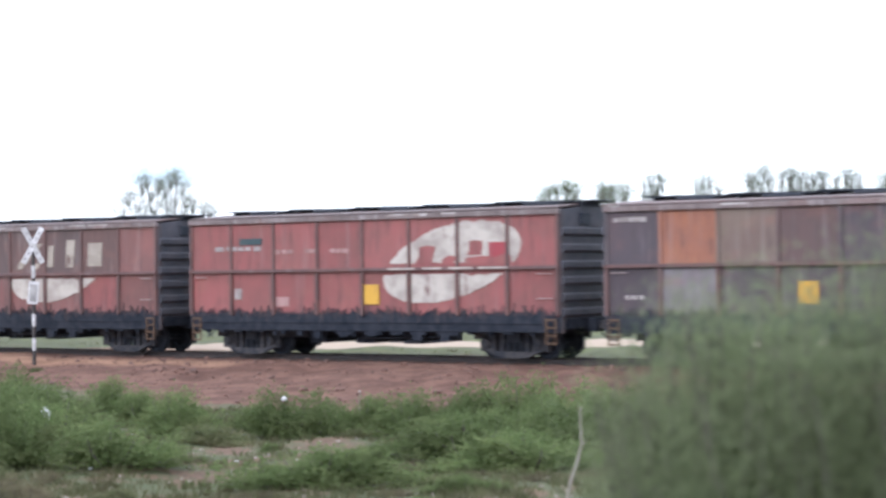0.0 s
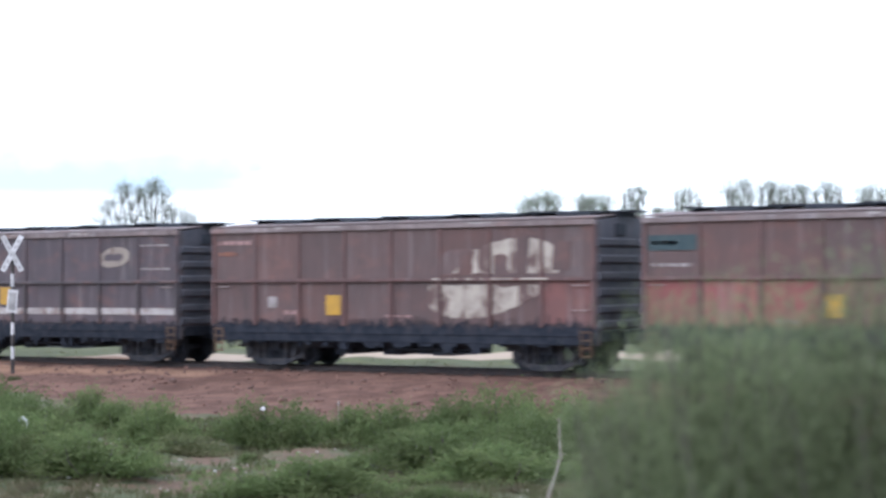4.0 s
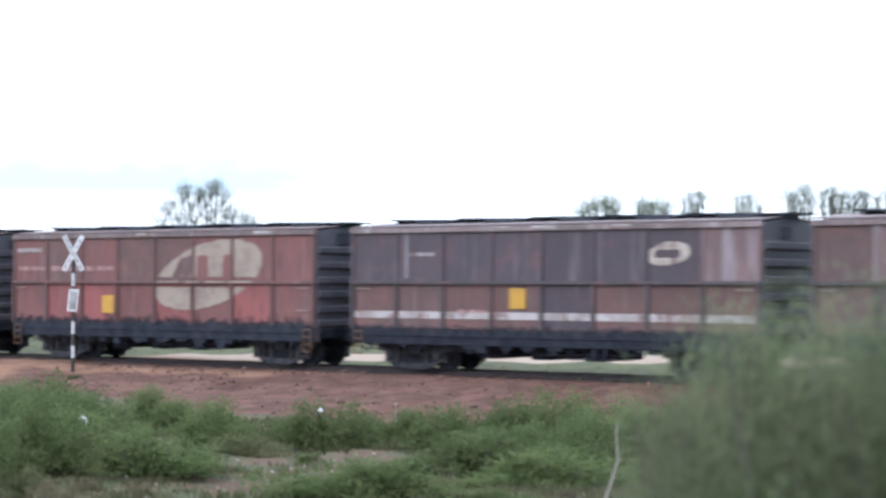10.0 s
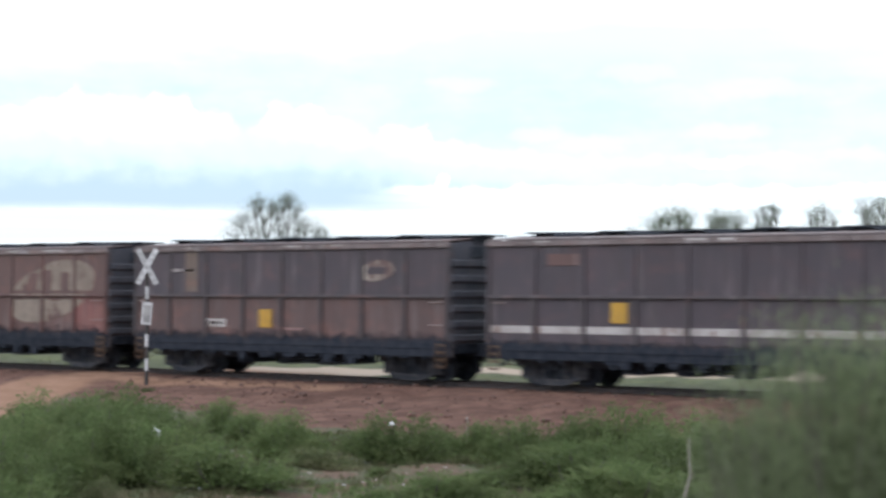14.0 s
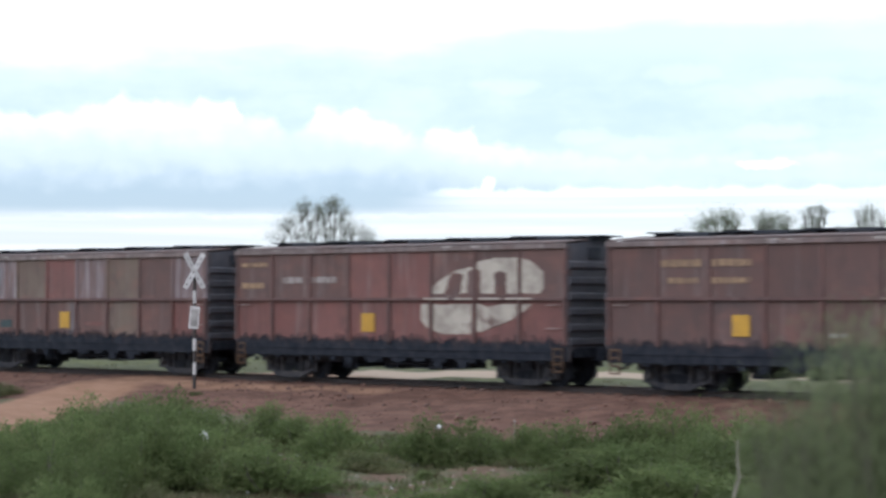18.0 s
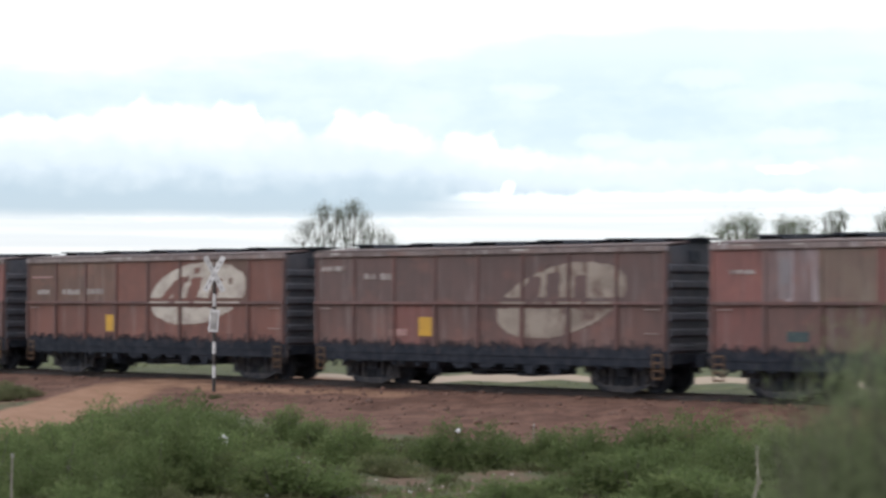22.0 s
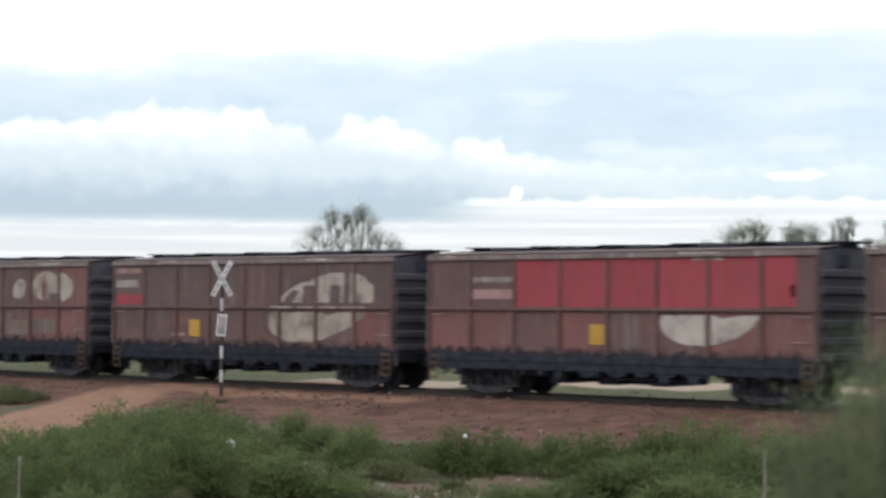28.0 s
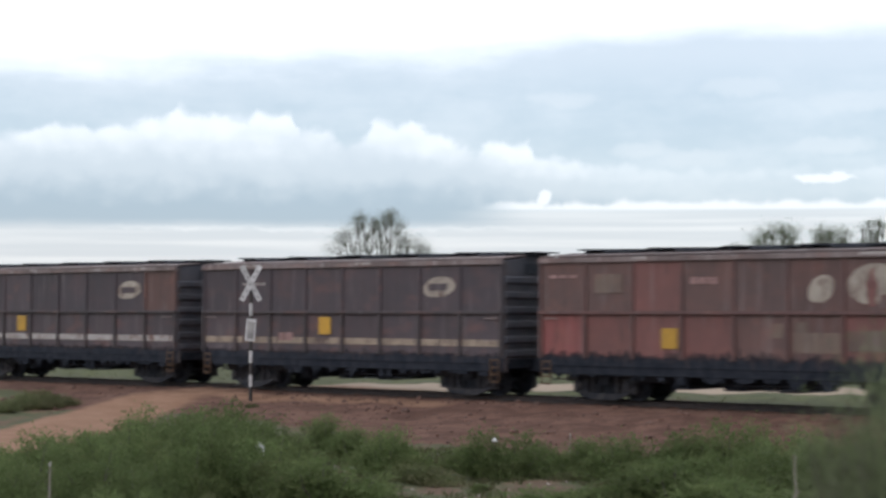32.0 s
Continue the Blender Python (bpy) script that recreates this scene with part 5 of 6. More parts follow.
# ------------------------------------------------------------------ crossing post
def make_crossing_post():
    x, y = -40.5, 38.3
    z = -0.30
    post = empty("crossing_post", pose(x, y, z, 0, 0, 42), "railway crossing post with white cross and striped pole", "road sign")
    bands = [1.083 * b for b in (-0.1, 0.34, 0.67, 0.99, 1.32, 1.58, 2.22, 2.28, 2.63, 2.90)]
    for i, (a, b) in enumerate(zip(bands, bands[1:])):
        white = i in (1, 3, 7)
        part("pole_band", rod(bmesh.new(), (0, 0, a), (0, 0, b), 0.055, sides=14), SIGN_WHITE if white else SIGN_BLACK, post, "white painted band" if white else "black painted band")
    part("pole_top", rod(bmesh.new(), (0, 0, 3.14), (0, 0, 3.68), 0.05, sides=12), SIGN_BLACK, post)
    for a in (-1, 1):
        bm = boxes((-0.078, 0.078, -0.012, 0.012, -0.58, 0.58), bevel=0.004)
        arm = part("cross_arm", bm, SIGN_WHITE, post, "weathered white cross board", at=pose(0, -0.07 - 0.026 * (a > 0), 3.43, 0, a * 28, 0))
        for k in range(5):
            part("lettering_bar", boxes((-0.016, 0.016, -0.003, 0.003, -0.045, 0.045)), SIGN_GREY, arm, at=pose(0, -0.0145, -0.45 + 0.2 * k + (0.05 if k > 2 else 0)))
    plate = part("plate", boxes((-0.145, 0.145, -0.012, 0.012, -0.33, 0.33), bevel=0.004), SIGN_WHITE, post, "small white rectangular plate, hanging askew", at=pose(0, -0.072, 2.05, 0, 5, 0))
    part("printed_field", boxes((-0.105, 0.105, -0.003, 0.003, -0.26, 0.26)), PLATE_FIELD, plate, "worn grey printed field", at=pose(0, -0.0145, -0.01))


make_crossing_post()


# ------------------------------------------------------------------ plants
def leaves(rng, points, size, droop=0.0, slim=0.45, rise=0.15):
    """Small pointed leaves at the given points: verts and faces."""
    verts, faces = [], []
    for p in points:
        d = Vector((rng.gauss(0, 1), rng.gauss(0, 1), rng.gauss(rise - droop, 0.7))).normalized()
        side = d.cross(Vector((rng.gauss(0, 1), rng.gauss(0, 1), rng.gauss(0, 1)))).normalized()
        s = size * rng.uniform(0.6, 1.4)
        p = Vector(p)
        i = len(verts)
        verts += [p, p + d * s * 0.5 + side * s * slim * 0.5, p + d * s, p + d * s * 0.5 - side * s * slim * 0.5]
        faces.append((i, i + 1, i + 2, i + 3))
    return verts, faces


def shrub(seed, wide, tall, count, size, leaf_paint, sprigs=90, slim=0.5):
    """Meshes of a leafy shrub: stems, and loose upright sprigs of leaves round a few thicker lumps."""
    rng = random.Random(seed)
    bm = bmesh.new()
    lines_of = []
    hubs = [(rng.uniform(0, math.tau), math.sqrt(rng.uniform(0.02, 1.0))) for _ in range(7)]
    for i in range(sprigs):
        ha, hr = rng.choice(hubs)
        a, r = ha + rng.gauss(0, 0.45), min(1.1, abs(hr + rng.gauss(0, 0.20)))
        tip = Vector((0.5 * wide * r * math.cos(a), 0.5 * wide * r * math.sin(a), tall * rng.uniform(0.35, 1.08) * (1 - 0.50 * r * r) * (0.75 + 0.25 * math.sin(3 * ha + seed))))
        root = Vector((tip.x * rng.uniform(0.25, 0.8), tip.y * rng.uniform(0.25, 0.8), 0.0))
        foot = Vector((tip.x * 0.06, tip.y * 0.06, -0.08))
        lines_of.append((root, tip))
        if i % 3 == 0:
            rod(bm, foot, root.lerp(tip, 0.55), 0.016, 0.009, 5)
            rod(bm, foot.lerp(root.lerp(tip, 0.55), 0.97), tip, 0.009, 0.003, 5)
    points = []
    while len(points) < count:
        root, tip = rng.choice(lines_of)
        u = 0.12 + 0.93 * rng.random() ** 0.75
        loose = 0.035 + 0.085 * wide * math.sin(min(1.0, u) * 2.6) * rng.random() ** 0.6
        p = root.lerp(tip, u) + Vector((rng.gauss(0, loose), rng.gauss(0, loose), rng.gauss(0, loose * 0.7)))
        if p.z > 0.02:
            points.append(p)
    v, f = leaves(rng, points, size, 0.0, slim, 0.9)
    return mesh_of(bm, "stem", BARK), flat_mesh("leaves", v, f, leaf_paint)


SHRUBS = [shrub(21, 1.6, 1.18, 11500, 0.074, SHRUB_LEAF, 120, 0.34), shrub(22, 1.3, 0.90, 8200, 0.070, SHRUB_LEAF, 95, 0.34), shrub(23, 1.1, 0.55, 4200, 0.066, SHRUB_DULL, 70, 0.34),
          shrub(24, 1.8, 1.34, 14000, 0.074, SHRUB_LEAF, 140, 0.34), shrub(25, 1.4, 0.6, 5200, 0.068, SHRUB_DULL, 85, 0.34), shrub(26, 1.1, 0.5, 2600, 0.060, SHRUB_DRY, 80, 0.26)]
SHRUB_WORDS = ("leafy green shrub", "small green shrub", "low dull-green shrub", "broad green shrub", "low spreading dull-green shrub", "half-dry brownish weed")


def plant_shrub(kind, x, y, scale, turn, spread=1.0, rise=1.0):
    stems, crown = SHRUBS[kind]
    bush = empty("shrub", pose(x, y, float(ground_z(x, y)) - 0.02, 0, 0, turn) @ Matrix.Diagonal((scale * spread, scale, scale * rise, 1)), SHRUB_WORDS[kind] + " on red earth", "shrub", "scrub before the track")
    part("stem", stems, BARK, bush)
    part("foliage", crown, crown.materials[0], bush)


def from_view(turn, distance):
    """A place on the ground, by the direction left of +y and the distance from the eye."""
    a = radians(turn)
    return -math.sin(a) * distance, math.cos(a) * distance


def make_scrub():
    rng = random.Random(77)
    spots = []
    # the larger ones, by direction and distance from the eye
    for turn, dist, kind, s in ((38.9, 33.2, 0, 0.92), (36.6, 34.2, 1, 0.75), (35.2, 32.4, 0, 0.9), (33.1, 33.2, 3, 0.85), (33.6, 28.0, 1, 1.35), (31.6, 26.8, 1, 1.2), (38.2, 25.2, 1, 1.1), (42.3, 33.8, 0, 0.8), (44.4, 37.6, 1, 1.0),
                                (47.6, 37.0, 3, 0.95), (49.3, 36.0, 3, 1.0), (41.4, 32.2, 2, 1.0), (44.4, 28.2, 1, 1.35), (48.4, 28.6, 3, 0.85), (46.2, 31.5, 0, 1.0), (50.6, 31.0, 3, 1.0), (49.6, 33.4, 0, 1.1),
                                (48.2, 33.0, 3, 0.95), (47.0, 34.4, 0, 0.95), (51.2, 28.0, 3, 0.9), (54.4, 25.0, 0, 1.0), (50.2, 26.0, 0, 0.9), (37.9, 34.8, 2, 0.9), (40.2, 35.0, 1, 0.7), (43.4, 36.4, 1, 0.8),
                                (46.5, 53.0, 4, 0.3), (53.3, 29.5, 3, 0.9), (54.4, 28.5, 3, 0.9), (52.6, 32.5, 1, 0.85), (53.7, 33.0, 1, 0.85), (52.0, 34.5, 0, 0.8), (51.0, 36.0, 1, 0.8), (47.0, 36.4, 3, 0.95), (48.0, 35.4, 3, 1.0), (46.1, 35.6, 0, 0.9), (52.2, 56.4, 4, 0.7), (52.9, 56.0, 4, 0.8), (53.5, 55.4, 4, 0.8), (54.2, 55.0, 4, 0.9), (53.1, 57.5, 4, 0.8), (31.8, 32.0, 0, 0.95), (30.4, 31.0, 3, 0.9), (32.4, 29.0, 0, 0.9), (29.0, 31.5, 0, 1.0), (27.4, 30.5, 3, 0.9), (25.6, 31.0, 0, 1.0), (23.5, 30.0, 3, 0.9), (45.4, 36.0, 2, 1.0)):
        spots.append((kind, *from_view(turn, dist), s))
    # scattered low growth; the middle stays half bare
    for _ in range(1100):
        turn, dist = rng.uniform(14, 57), rng.uniform(15.0, 37.0)
        x, y = from_view(turn, dist)
        if y > float(soil_edge(np.float64(x))) - 0.6 or float(road_offset(np.float64(x), np.float64(y))) < 3.5:
            continue
        if (45.9 < turn < 47.3 and dist > 35) or (51.8 < turn < 53.4 and 19.0 < dist < 25.0) or (42.9 < turn < 44.7 and 27.0 < dist < 36.5):
            continue
        if float(bare_spot(np.float64(x), np.float64(y))) > rng.uniform(0.25, 1.0):
            continue
        if turn < 43.0 and float(soil_edge(np.float64(x))) - y < 3.2 and rng.random() < 0.7:
            continue
        open_ground = float(smooth(34.0, 37.0, turn) * smooth(44.5, 41.5, turn))
        if noise.noise((x * 0.3, y * 0.3, 3.0)) > 0.26 - 0.22 * open_ground:
            continue
        if any((x - a) ** 2 + (y - b) ** 2 < 0.55 for _, a, b, _ in spots):
            continue
        tall = rng.uniform(0.3, 0.5) if open_ground > 0.5 or (turn < 46.5 and dist < 29.0) else rng.uniform(0.5, 0.9)
        spots.append((rng.choice((1, 2, 2, 4, 4, 0, 5, 5)) if tall > 0.5 else rng.choice((1, 2, 4, 5, 5, 5)), x, y, tall * rng.uniform(0.8, 1.2)))
    for kind, x, y, s in spots:
        low = float(smooth(4.2, 6.8, float(soil_edge(np.float64(x))) - y)) * float(smooth(46.5, 43.5, math.degrees(math.atan2(-x, y))))
        plant_shrub(kind, x, y, s, rng.uniform(0, 360), rng.uniform(1.0, 1.55) * (1 + 0.35 * low), rng.uniform(0.8, 1.08) * (1 - 0.42 * low))


make_scrub()


def make_near_bush(turn, dist, wide, tall, seed, count):
    """Tall feathery bush of thin sprays."""
    rng = random.Random(seed)
    x, y = from_view(turn, dist)
    bush = empty("feathery_bush", (x, y, float(ground_z(x, y)) - 0.03), "tall feathery green bush of fine sprays", "bush", "feathery bushes near the viewer")
    bm = bmesh.new()
    points = []
    sprays = 40
    for i in range(sprays):
        a = rng.uniform(0, math.tau)
        lean = rng.uniform(0.05, 0.5) * wide
        top = Vector((lean * math.cos(a), lean * math.sin(a), tall * rng.uniform(0.66, 1.06) * (1 - 0.16 * (lean / (0.5 * wide)) ** 2)))
        base = Vector((rng.uniform(-0.2, 0.2) * wide, rng.uniform(-0.2, 0.2) * wide, -0.05))
        mid = (base + top) / 2 + Vector((0, 0, 0.10 * tall))
        rod(bm, base, mid, 0.014, 0.009, 5)
        rod(bm, mid, top, 0.009, 0.003, 5)
        for j in range(count // sprays):
            u = rng.uniform(0.2, 1.0) ** 0.75
            p = base.lerp(mid, u * 2) if u < 0.5 else mid.lerp(top, u * 2 - 1)
            spread = 0.06 + 0.11 * (1 - abs(u - 0.6))
            points.append(p + Vector((rng.gauss(0, spread), rng.gauss(0, spread), rng.gauss(0, spread * 0.8))))
    points = [p for p in points if p.z > 0.03]
    v, f = leaves(rng, points, 0.027, 0.1, 0.46)
    part("stem", bm, BARK, bush)
    part("foliage", flat_mesh("leaves", v, f, FEATHER_LEAF), FEATHER_LEAF, bush)


for seed, (turn, dist, wide, tall, count) in enumerate(((28.8, 10.4, 0.5, 2.30, 4200), (27.9, 10.2, 0.75, 2.52, 10000), (26.6, 9.9, 1.0, 2.70, 19000), (25.2, 9.6, 1.15, 2.86, 28000), (23.6, 9.7, 1.25, 2.90, 30000), (21.8, 9.4, 1.25, 2.92, 30000), (19.9, 9.4, 1.3, 2.94, 28000), (17.8, 9.4, 1.3, 2.94, 20000))):
    make_near_bush(turn, dist, wide, tall, 41 + seed, count)


def make_tree(turn, dist, clumps, seed, paint, leaf=0.10, thick=60, words="open-crowned tree with grey-green leaves beyond the track"):
    """A tree: forked trunk, a limb to each leafy clump (sideways, height, size), twigs and small leaves with gaps between."""
    rng = random.Random(seed)
    x, y = from_view(turn, dist)
    tree = empty("tree", pose(x, y, float(ground_z(x, y)) - 0.1, 0, 0, turn), words, "tree", "trees beyond the track")
    tall = max(z + r for _, z, r in clumps)
    bm = bmesh.new()
    points = []
    stems = [Vector((d, rng.uniform(-0.2, 0.2), tall * rng.uniform(0.30, 0.38))) for d in (-0.05 * tall, 0.06 * tall)]
    foot = Vector((0, 0, tall * 0.10))
    rod(bm, (0, 0, -0.05), foot, 0.030 * tall, 0.026 * tall, 8)
    for s in stems:
        rod(bm, foot, s, 0.018 * tall, 0.010 * tall, 7)
    for dx, z, r in clumps:
        c = Vector((dx, rng.uniform(-0.9, 0.9) * max(r, 0.4), z))
        stem = min(stems, key=lambda s: abs(s.x - dx))
        mid = stem.lerp(c, 0.55) + Vector((rng.uniform(-0.2, 0.2), rng.uniform(-0.2, 0.2), -0.10 * (c - stem).length))
        rod(bm, stem, mid, 0.0062 * tall, 0.004 * tall, 6)
        rod(bm, mid, c, 0.004 * tall, 0.0016 * tall, 6)
        for _ in range(15):
            d = Vector((rng.gauss(0, 1), rng.gauss(0, 1), rng.gauss(0.1, 0.8))).normalized() * r * rng.uniform(0.4, 1.15)
            tip = c + d
            rod(bm, c.lerp(mid, 0.3), tip, 0.0016 * tall, 0.0007 * tall, 4)
            own = r * rng.uniform(0.28, 0.62)
            for _ in range(int(thick * rng.uniform(0.4, 1.4) * (0.4 + r))):
                points.append(tip + Vector((rng.gauss(0, own), rng.gauss(0, own), rng.gauss(0, own * 0.75))))
    v, f = leaves(rng, points, leaf, 0.3, 0.5)
    part("trunk", bm, TREE_BARK, tree)
    part("crown", flat_mesh("crown", v, f, paint), paint, tree)


def crown(rng, wide, tall, count):
    """Clumps for a small rounded crown."""
    made = []
    for i in range(count):
        u = (i + 0.5) / count * 2 - 1 + rng.uniform(-0.15, 0.15)
        r = min(0.62, wide * rng.uniform(0.17, 0.26))
        dome = math.sqrt(max(0.05, 1 - min(1.0, abs(u)) ** 2))
        for level in (0.0, rng.uniform(0.55, 0.9), rng.uniform(1.2, 1.7)):
            made.append((u * wide * 0.42 + rng.uniform(-0.15, 0.15), tall - r - (1 - dome) * 0.9 - level, r * rng.uniform(0.85, 1.15)))
    return made


FAR = 125.0
make_tree(42.75, FAR, ((-2.85, 7.0, 0.75), (-2.35, 7.75, 0.55), (-1.75, 7.3, 0.8), (-1.35, 8.55, 0.55), (-1.05, 9.05, 0.42), (-0.75, 8.0, 0.70), (-0.55, 7.1, 0.8), (0.15, 8.35, 0.55), (0.55, 9.0, 0.50), (0.95, 9.15, 0.42), (1.35, 8.55, 0.55), (0.9, 7.7, 0.75), (1.6, 7.5, 0.65), (2.15, 7.15, 0.6), (2.9, 7.0, 0.55), (3.4, 6.75, 0.45), (-1.2, 6.5, 0.8), (0.3, 7.4, 0.8), (0.2, 6.5, 0.9), (1.4, 6.6, 0.8), (-0.2, 8.5, 0.4)), 61, TREE_GREY, 0.078, 54)
grove = random.Random(17)
for i, (turn, tall, wide, paint, count) in enumerate(((31.85, 7.3, 1.6, TREE_LEAF, 3), (30.55, 8.85, 3.3, TREE_GREEN, 6), (29.05, 8.7, 3.0, TREE_GREEN, 6), (27.75, 8.85, 1.7, TREE_LEAF, 4), (26.9, 7.5, 1.5, TREE_LEAF, 3), (26.15, 9.0, 2.1, TREE_LEAF, 4), (24.55, 9.4, 2.3, TREE_LEAF, 4), (23.6, 9.2, 2.0, TREE_LEAF, 4), (22.9, 9.1, 2.2, TREE_LEAF, 4), (21.9, 9.0, 2.4, TREE_LEAF, 4), (20.6, 8.8, 2.6, TREE_LEAF, 5))):
    make_tree(turn, FAR + 4 * (i % 3), crown(grove, wide, tall + 0.12 * (i % 3), count), 70 + i, paint, 0.080, 36)


# ------------------------------------------------------------------ grass, stones, litter
def make_grass():
    rng = random.Random(9)
    verts, faces = [], []
    def tuft(x, y, n, tall):
        z = float(ground_z(x, y))
        for _ in range(n):
            bx, by = x + rng.gauss(0, 0.09), y + rng.gauss(0, 0.09)
            h = tall * rng.uniform(0.5, 1.2)
            lx, ly = rng.gauss(0, 0.45) * h, rng.gauss(0, 0.45) * h
            w = rng.uniform(0.006, 0.016)
            a = rng.uniform(0, math.tau)
            wx, wy = w * math.cos(a), w * math.sin(a)
            i = len(verts)
            verts.extend(((bx - wx, by - wy, z - 0.02), (bx + wx, by + wy, z - 0.02), (bx + lx * 0.4 + wx * 0.7, by + ly * 0.4 + wy * 0.7, z + h * 0.6), (bx + lx, by + ly, z + h), (bx + lx * 0.4 - wx * 0.7, by + ly * 0.4 - wy * 0.7, z + h * 0.6)))
            faces.append((i, i + 1, i + 2, i + 3, i + 4))
    for _ in range(9000):
        x, y = from_view(rng.uniform(12, 56), rng.uniform(13.0, 40.0))
        if float(road_offset(np.float64(x), np.float64(y))) < 2.2 or y > float(soil_edge(np.float64(x))) + (0.2 if rng.random() < 0.82 else 5.0):
            continue
        if float(bare_spot(np.float64(x), np.float64(y))) < rng.uniform(0.2, 0.9):
            tuft(x, y, rng.randint(6, 12), rng.uniform(0.04, 0.14))
    for _ in range(1500):
        x, y = rng.uniform(-90, -18), rng.uniform(44.5, 70.0)
        if float(road_offset(np.float64(x), np.float64(y))) < 4.2:
            continue
        tuft(x, y, 5, rng.uniform(0.05, 0.12))
    tagged(new("grass", flat_mesh("grass", verts, faces, GRASS_LEAF)), "patchy scrub grass, partly dry", "grass", kind="stuff")


make_grass()


def make_stones():
    rng = random.Random(31)
    bm = bmesh.new()
    bmesh.ops.create_icosphere(bm, subdivisions=1, radius=1.0)
    base = [v.co.copy() for v in bm.verts]
    tris = [tuple(v.index for v in f.verts) for f in bm.faces]
    bm.free()
    verts, faces = [], []
    for _ in range(1700):
        x = rng.uniform(-50, -8)
        y = rng.uniform(float(soil_edge(np.float64(x))) - 1.0, 40.6)
        if float(road_offset(np.float64(x), np.float64(y))) < 2.0:
            continue
        s = rng.uniform(0.015, 0.05) if rng.random() < 0.93 else rng.uniform(0.06, 0.12)
        m = pose(x, y, float(ground_z(x, y)) + s * 0.2, 0, 0, rng.uniform(0, 360)) @ Matrix.Diagonal((s * rng.uniform(0.8, 1.5), s, s * rng.uniform(0.5, 0.9), 1))
        i = len(verts)
        verts.extend(m @ (v * rng.uniform(0.8, 1.15)) for v in base)
        faces.extend(tuple(a + i for a in t) for t in tris)
    tagged(new("stones", flat_mesh("stones", verts, faces, STONE)), "reddish stones strewn on bare earth", "stones", kind="stuff")
    verts, faces = [], []
    for _ in range(260):
        x, y = from_view(rng.uniform(30, 53), rng.uniform(22.0, 36.0))
        if y > float(soil_edge(np.float64(x))) + 1.5 or float(road_offset(np.float64(x), np.float64(y))) < 2.0:
            continue
        s = rng.uniform(0.012, 0.038)
        m = pose(x, y, float(ground_z(x, y)) + s * 0.3, 0, 0, rng.uniform(0, 360)) @ Matrix.Diagonal((s * rng.uniform(0.8, 1.6), s, s * rng.uniform(0.6, 0.9), 1))
        i = len(verts)
        verts.extend(m @ (v * rng.uniform(0.8, 1.15)) for v in base)
        faces.extend(tuple(a + i for a in t) for t in tris)
    tagged(new("pale_stones", flat_mesh("pale_stones", verts, faces, PALE_STONE)), "pale stones and chips strewn in the scrub", "stones", kind="stuff")


make_stones()


def crumpled(seed, size):
    rng = random.Random(seed)
    bm = bmesh.new()
    bmesh.ops.create_icosphere(bm, subdivisions=2, radius=size)
    for v in bm.verts:
        v.co *= rng.uniform(0.6, 1.15)
        v.co.z *= 0.55
    return mesh_of(bm, "litter", LITTER)


def make_litter():
    rag = crumpled(1, 0.055)
    small = crumpled(2, 0.038)
    rng = random.Random(3)
    spots = ((44.0, 35.0, 1), (43.7, 34.6, 0), (43.5, 34.9, 1), (43.3, 34.5, 0), (43.75, 34.2, 0), (46.3, 36.4, 1), (33.6, 36.8, 0), (40.6, 29.0, 0), (45.0, 28.0, 0), (46.6, 30.0, 0), (37.0, 26.5, 0))
    for turn, dist, big in spots:
        x, y = from_view(turn, dist)
        ob = new("litter", rag if big else small)
        ob.matrix_basis = pose(x, y, float(ground_z(x, y)) + 0.03, 0, 0, rng.uniform(0, 360))
        tagged(ob, "crumpled scrap of white litter on the ground", "litter", "scraps of litter")


make_litter()


def make_caught_paper():
    x, y = from_view(39.15, 31.9)
    rag = new("caught_paper", crumpled(6, 0.05))
    rag.matrix_basis = pose(x, y, 0.12, 40, 0, 30)
    tagged(rag, "crumpled white paper caught in a shrub", "litter", "scraps of litter")


make_caught_paper()


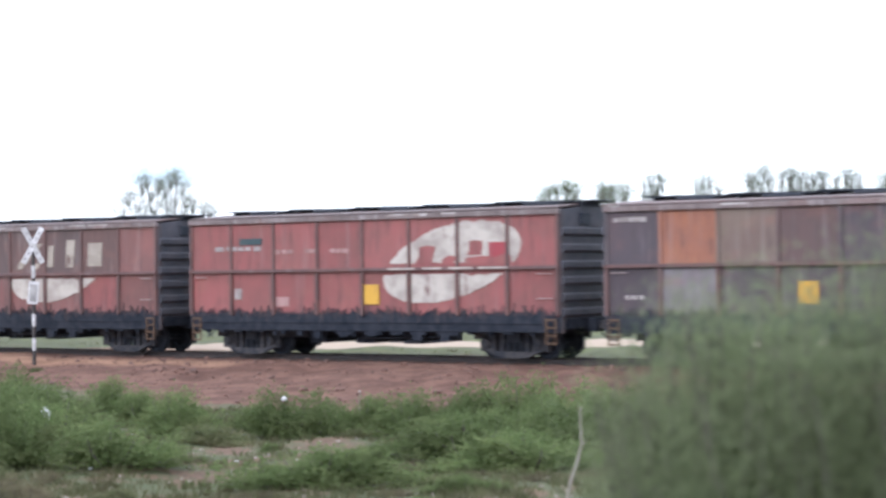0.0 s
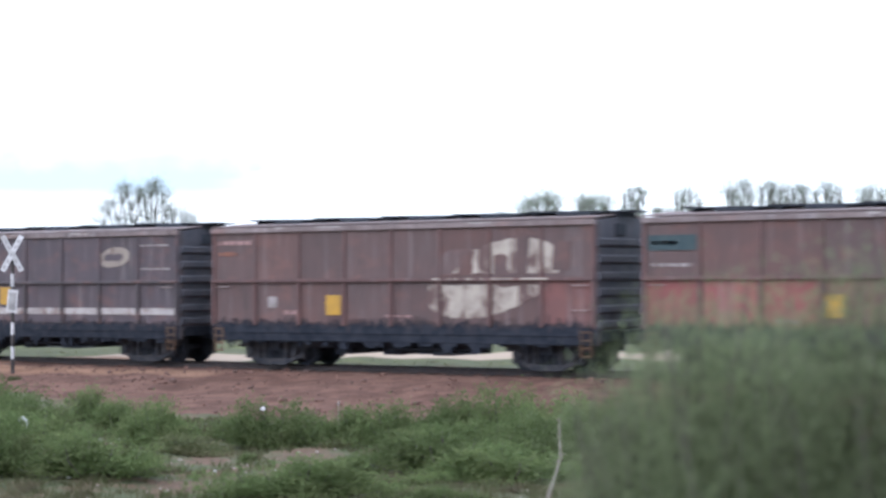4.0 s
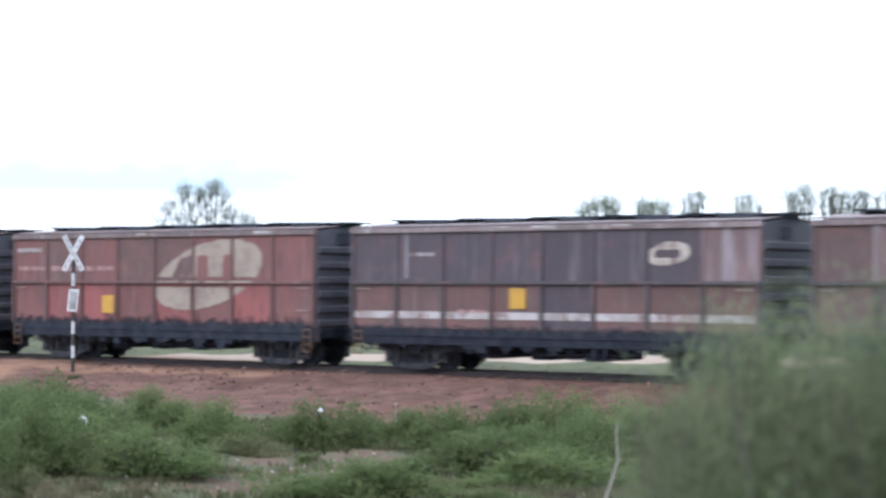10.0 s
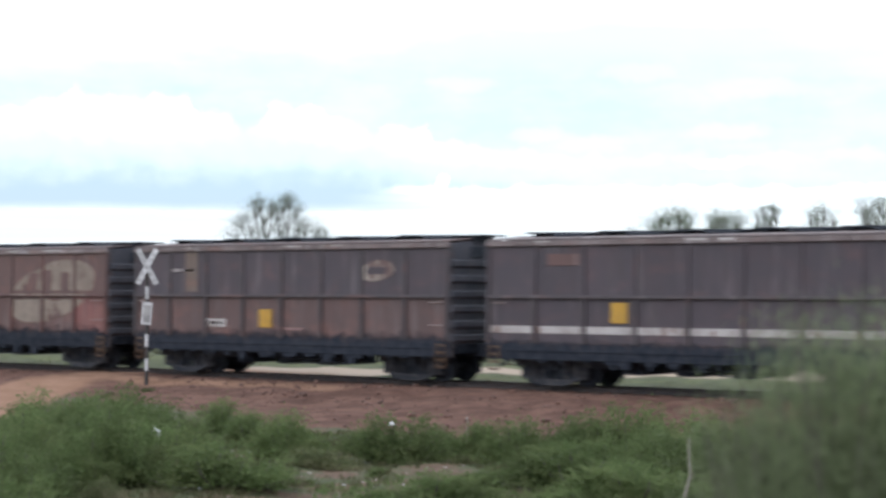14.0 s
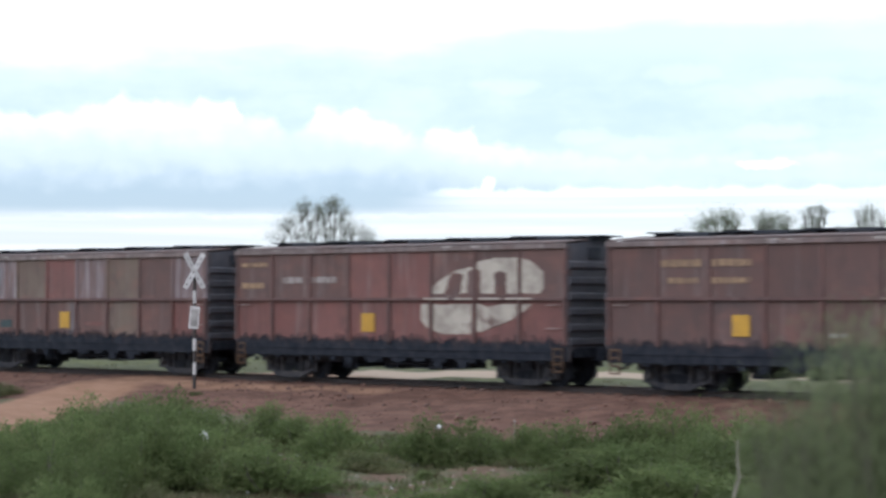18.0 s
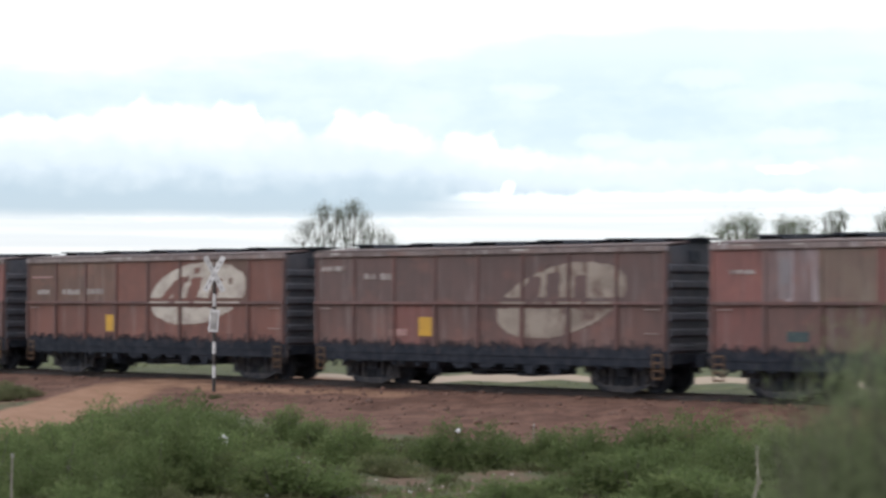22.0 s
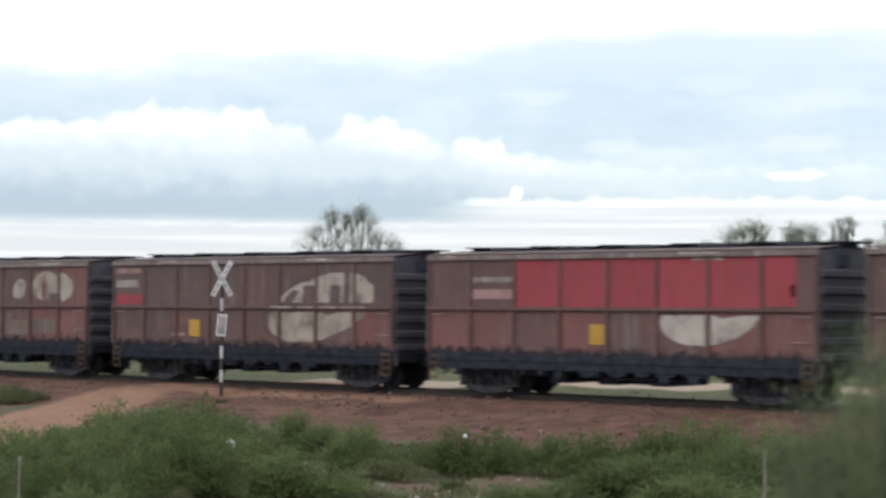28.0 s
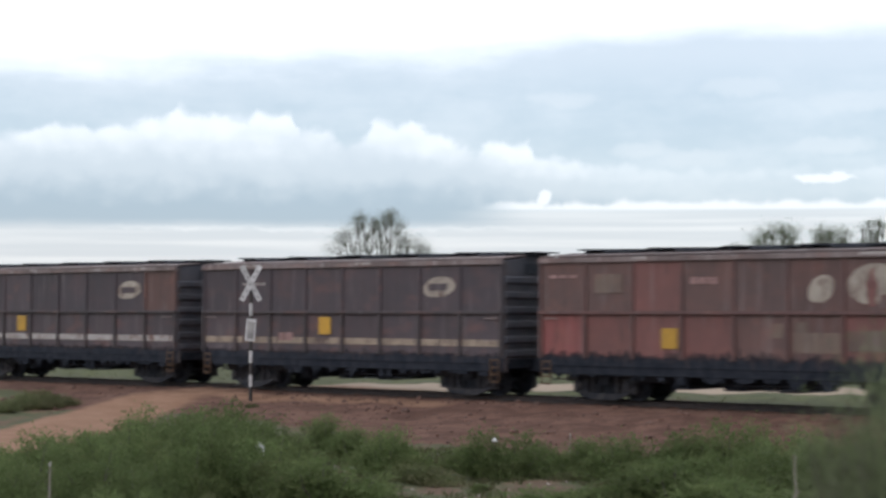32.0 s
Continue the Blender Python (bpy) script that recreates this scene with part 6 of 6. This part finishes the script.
def make_bag():
    x, y = from_view(46.3, 32.6)
    bag = new("plastic_bag", crumpled(8, 0.13))
    bag.matrix_basis = pose(x, y, -0.08, 0, 70, 20)
    tagged(bag, "pale crumpled plastic bag caught in the scrub", "litter", "scraps of litter")


make_bag()


def make_sticks():
    # dead branch standing up out of the scrub
    x, y = from_view(30.05, 20.0)
    z = float(ground_z(x, y))
    bm = bmesh.new()
    bend = ((-0.27, -0.05), (-0.22, 0.20), (-0.13, 0.62), (-0.05, 0.85), (0.0, 1.04), (-0.012, 1.20), (-0.01, 1.44))
    for i, ((xa, za), (xb, zb)) in enumerate(zip(bend, bend[1:])):
        rod(bm, (xa, 0, za), (xb, 0, zb), 0.024 - 0.0022 * i, 0.022 - 0.0022 * i, 7)
    rod(bm, (-0.005, 0, 1.02), (0.05, 0, 1.07), 0.012, 0.005, 5)
    branch = new("dead_branch", mesh_of(bm, "dead_branch", TWIG))
    branch.matrix_basis = pose(x, y, z, 0, 0, 30)
    tagged(branch, "bare bleached branch sticking up from the scrub", "branch")
    # thin stakes with pale tips
    make_stake(36.86, 36.6, 0.52)
    make_stake(52.6, 24.0, 0.98)


def make_stake(turn, dist, tall):
    x, y = from_view(turn, dist)
    stake = empty("stake", (x, y, float(ground_z(x, y)) - 0.05), "thin wooden stake with a pale tip", "stake", "stakes in the scrub")
    part("shaft", rod(bmesh.new(), (0, 0, 0), (0.02, 0, tall), 0.014, 0.010, 6), TWIG, stake)
    part("tip", rod(bmesh.new(), (0.02, 0, tall), (0.02, 0, tall + 0.05), 0.020, 0.016, 6), TWIG_PALE, stake, "pale tip")


make_sticks()


# ------------------------------------------------------------------ what moves
def motions():
    for k, (wagon, wheels) in enumerate(TRAIN):
        walk(wagon, [(float(t), pose(wagon_x(k, t), TRACK_Y, 0)) for t in range(33)])
        for i, w in enumerate(wheels):
            home = w.location.copy()
            rows = []
            for j in range(481):
                t = j / 15
                a = math.degrees(run(t) / WHEEL_R) % 360.0
                rows.append((t, Matrix.Translation(home) @ Matrix.Rotation(radians(a), 4, "Y")))
            walk(w, rows)


motions()
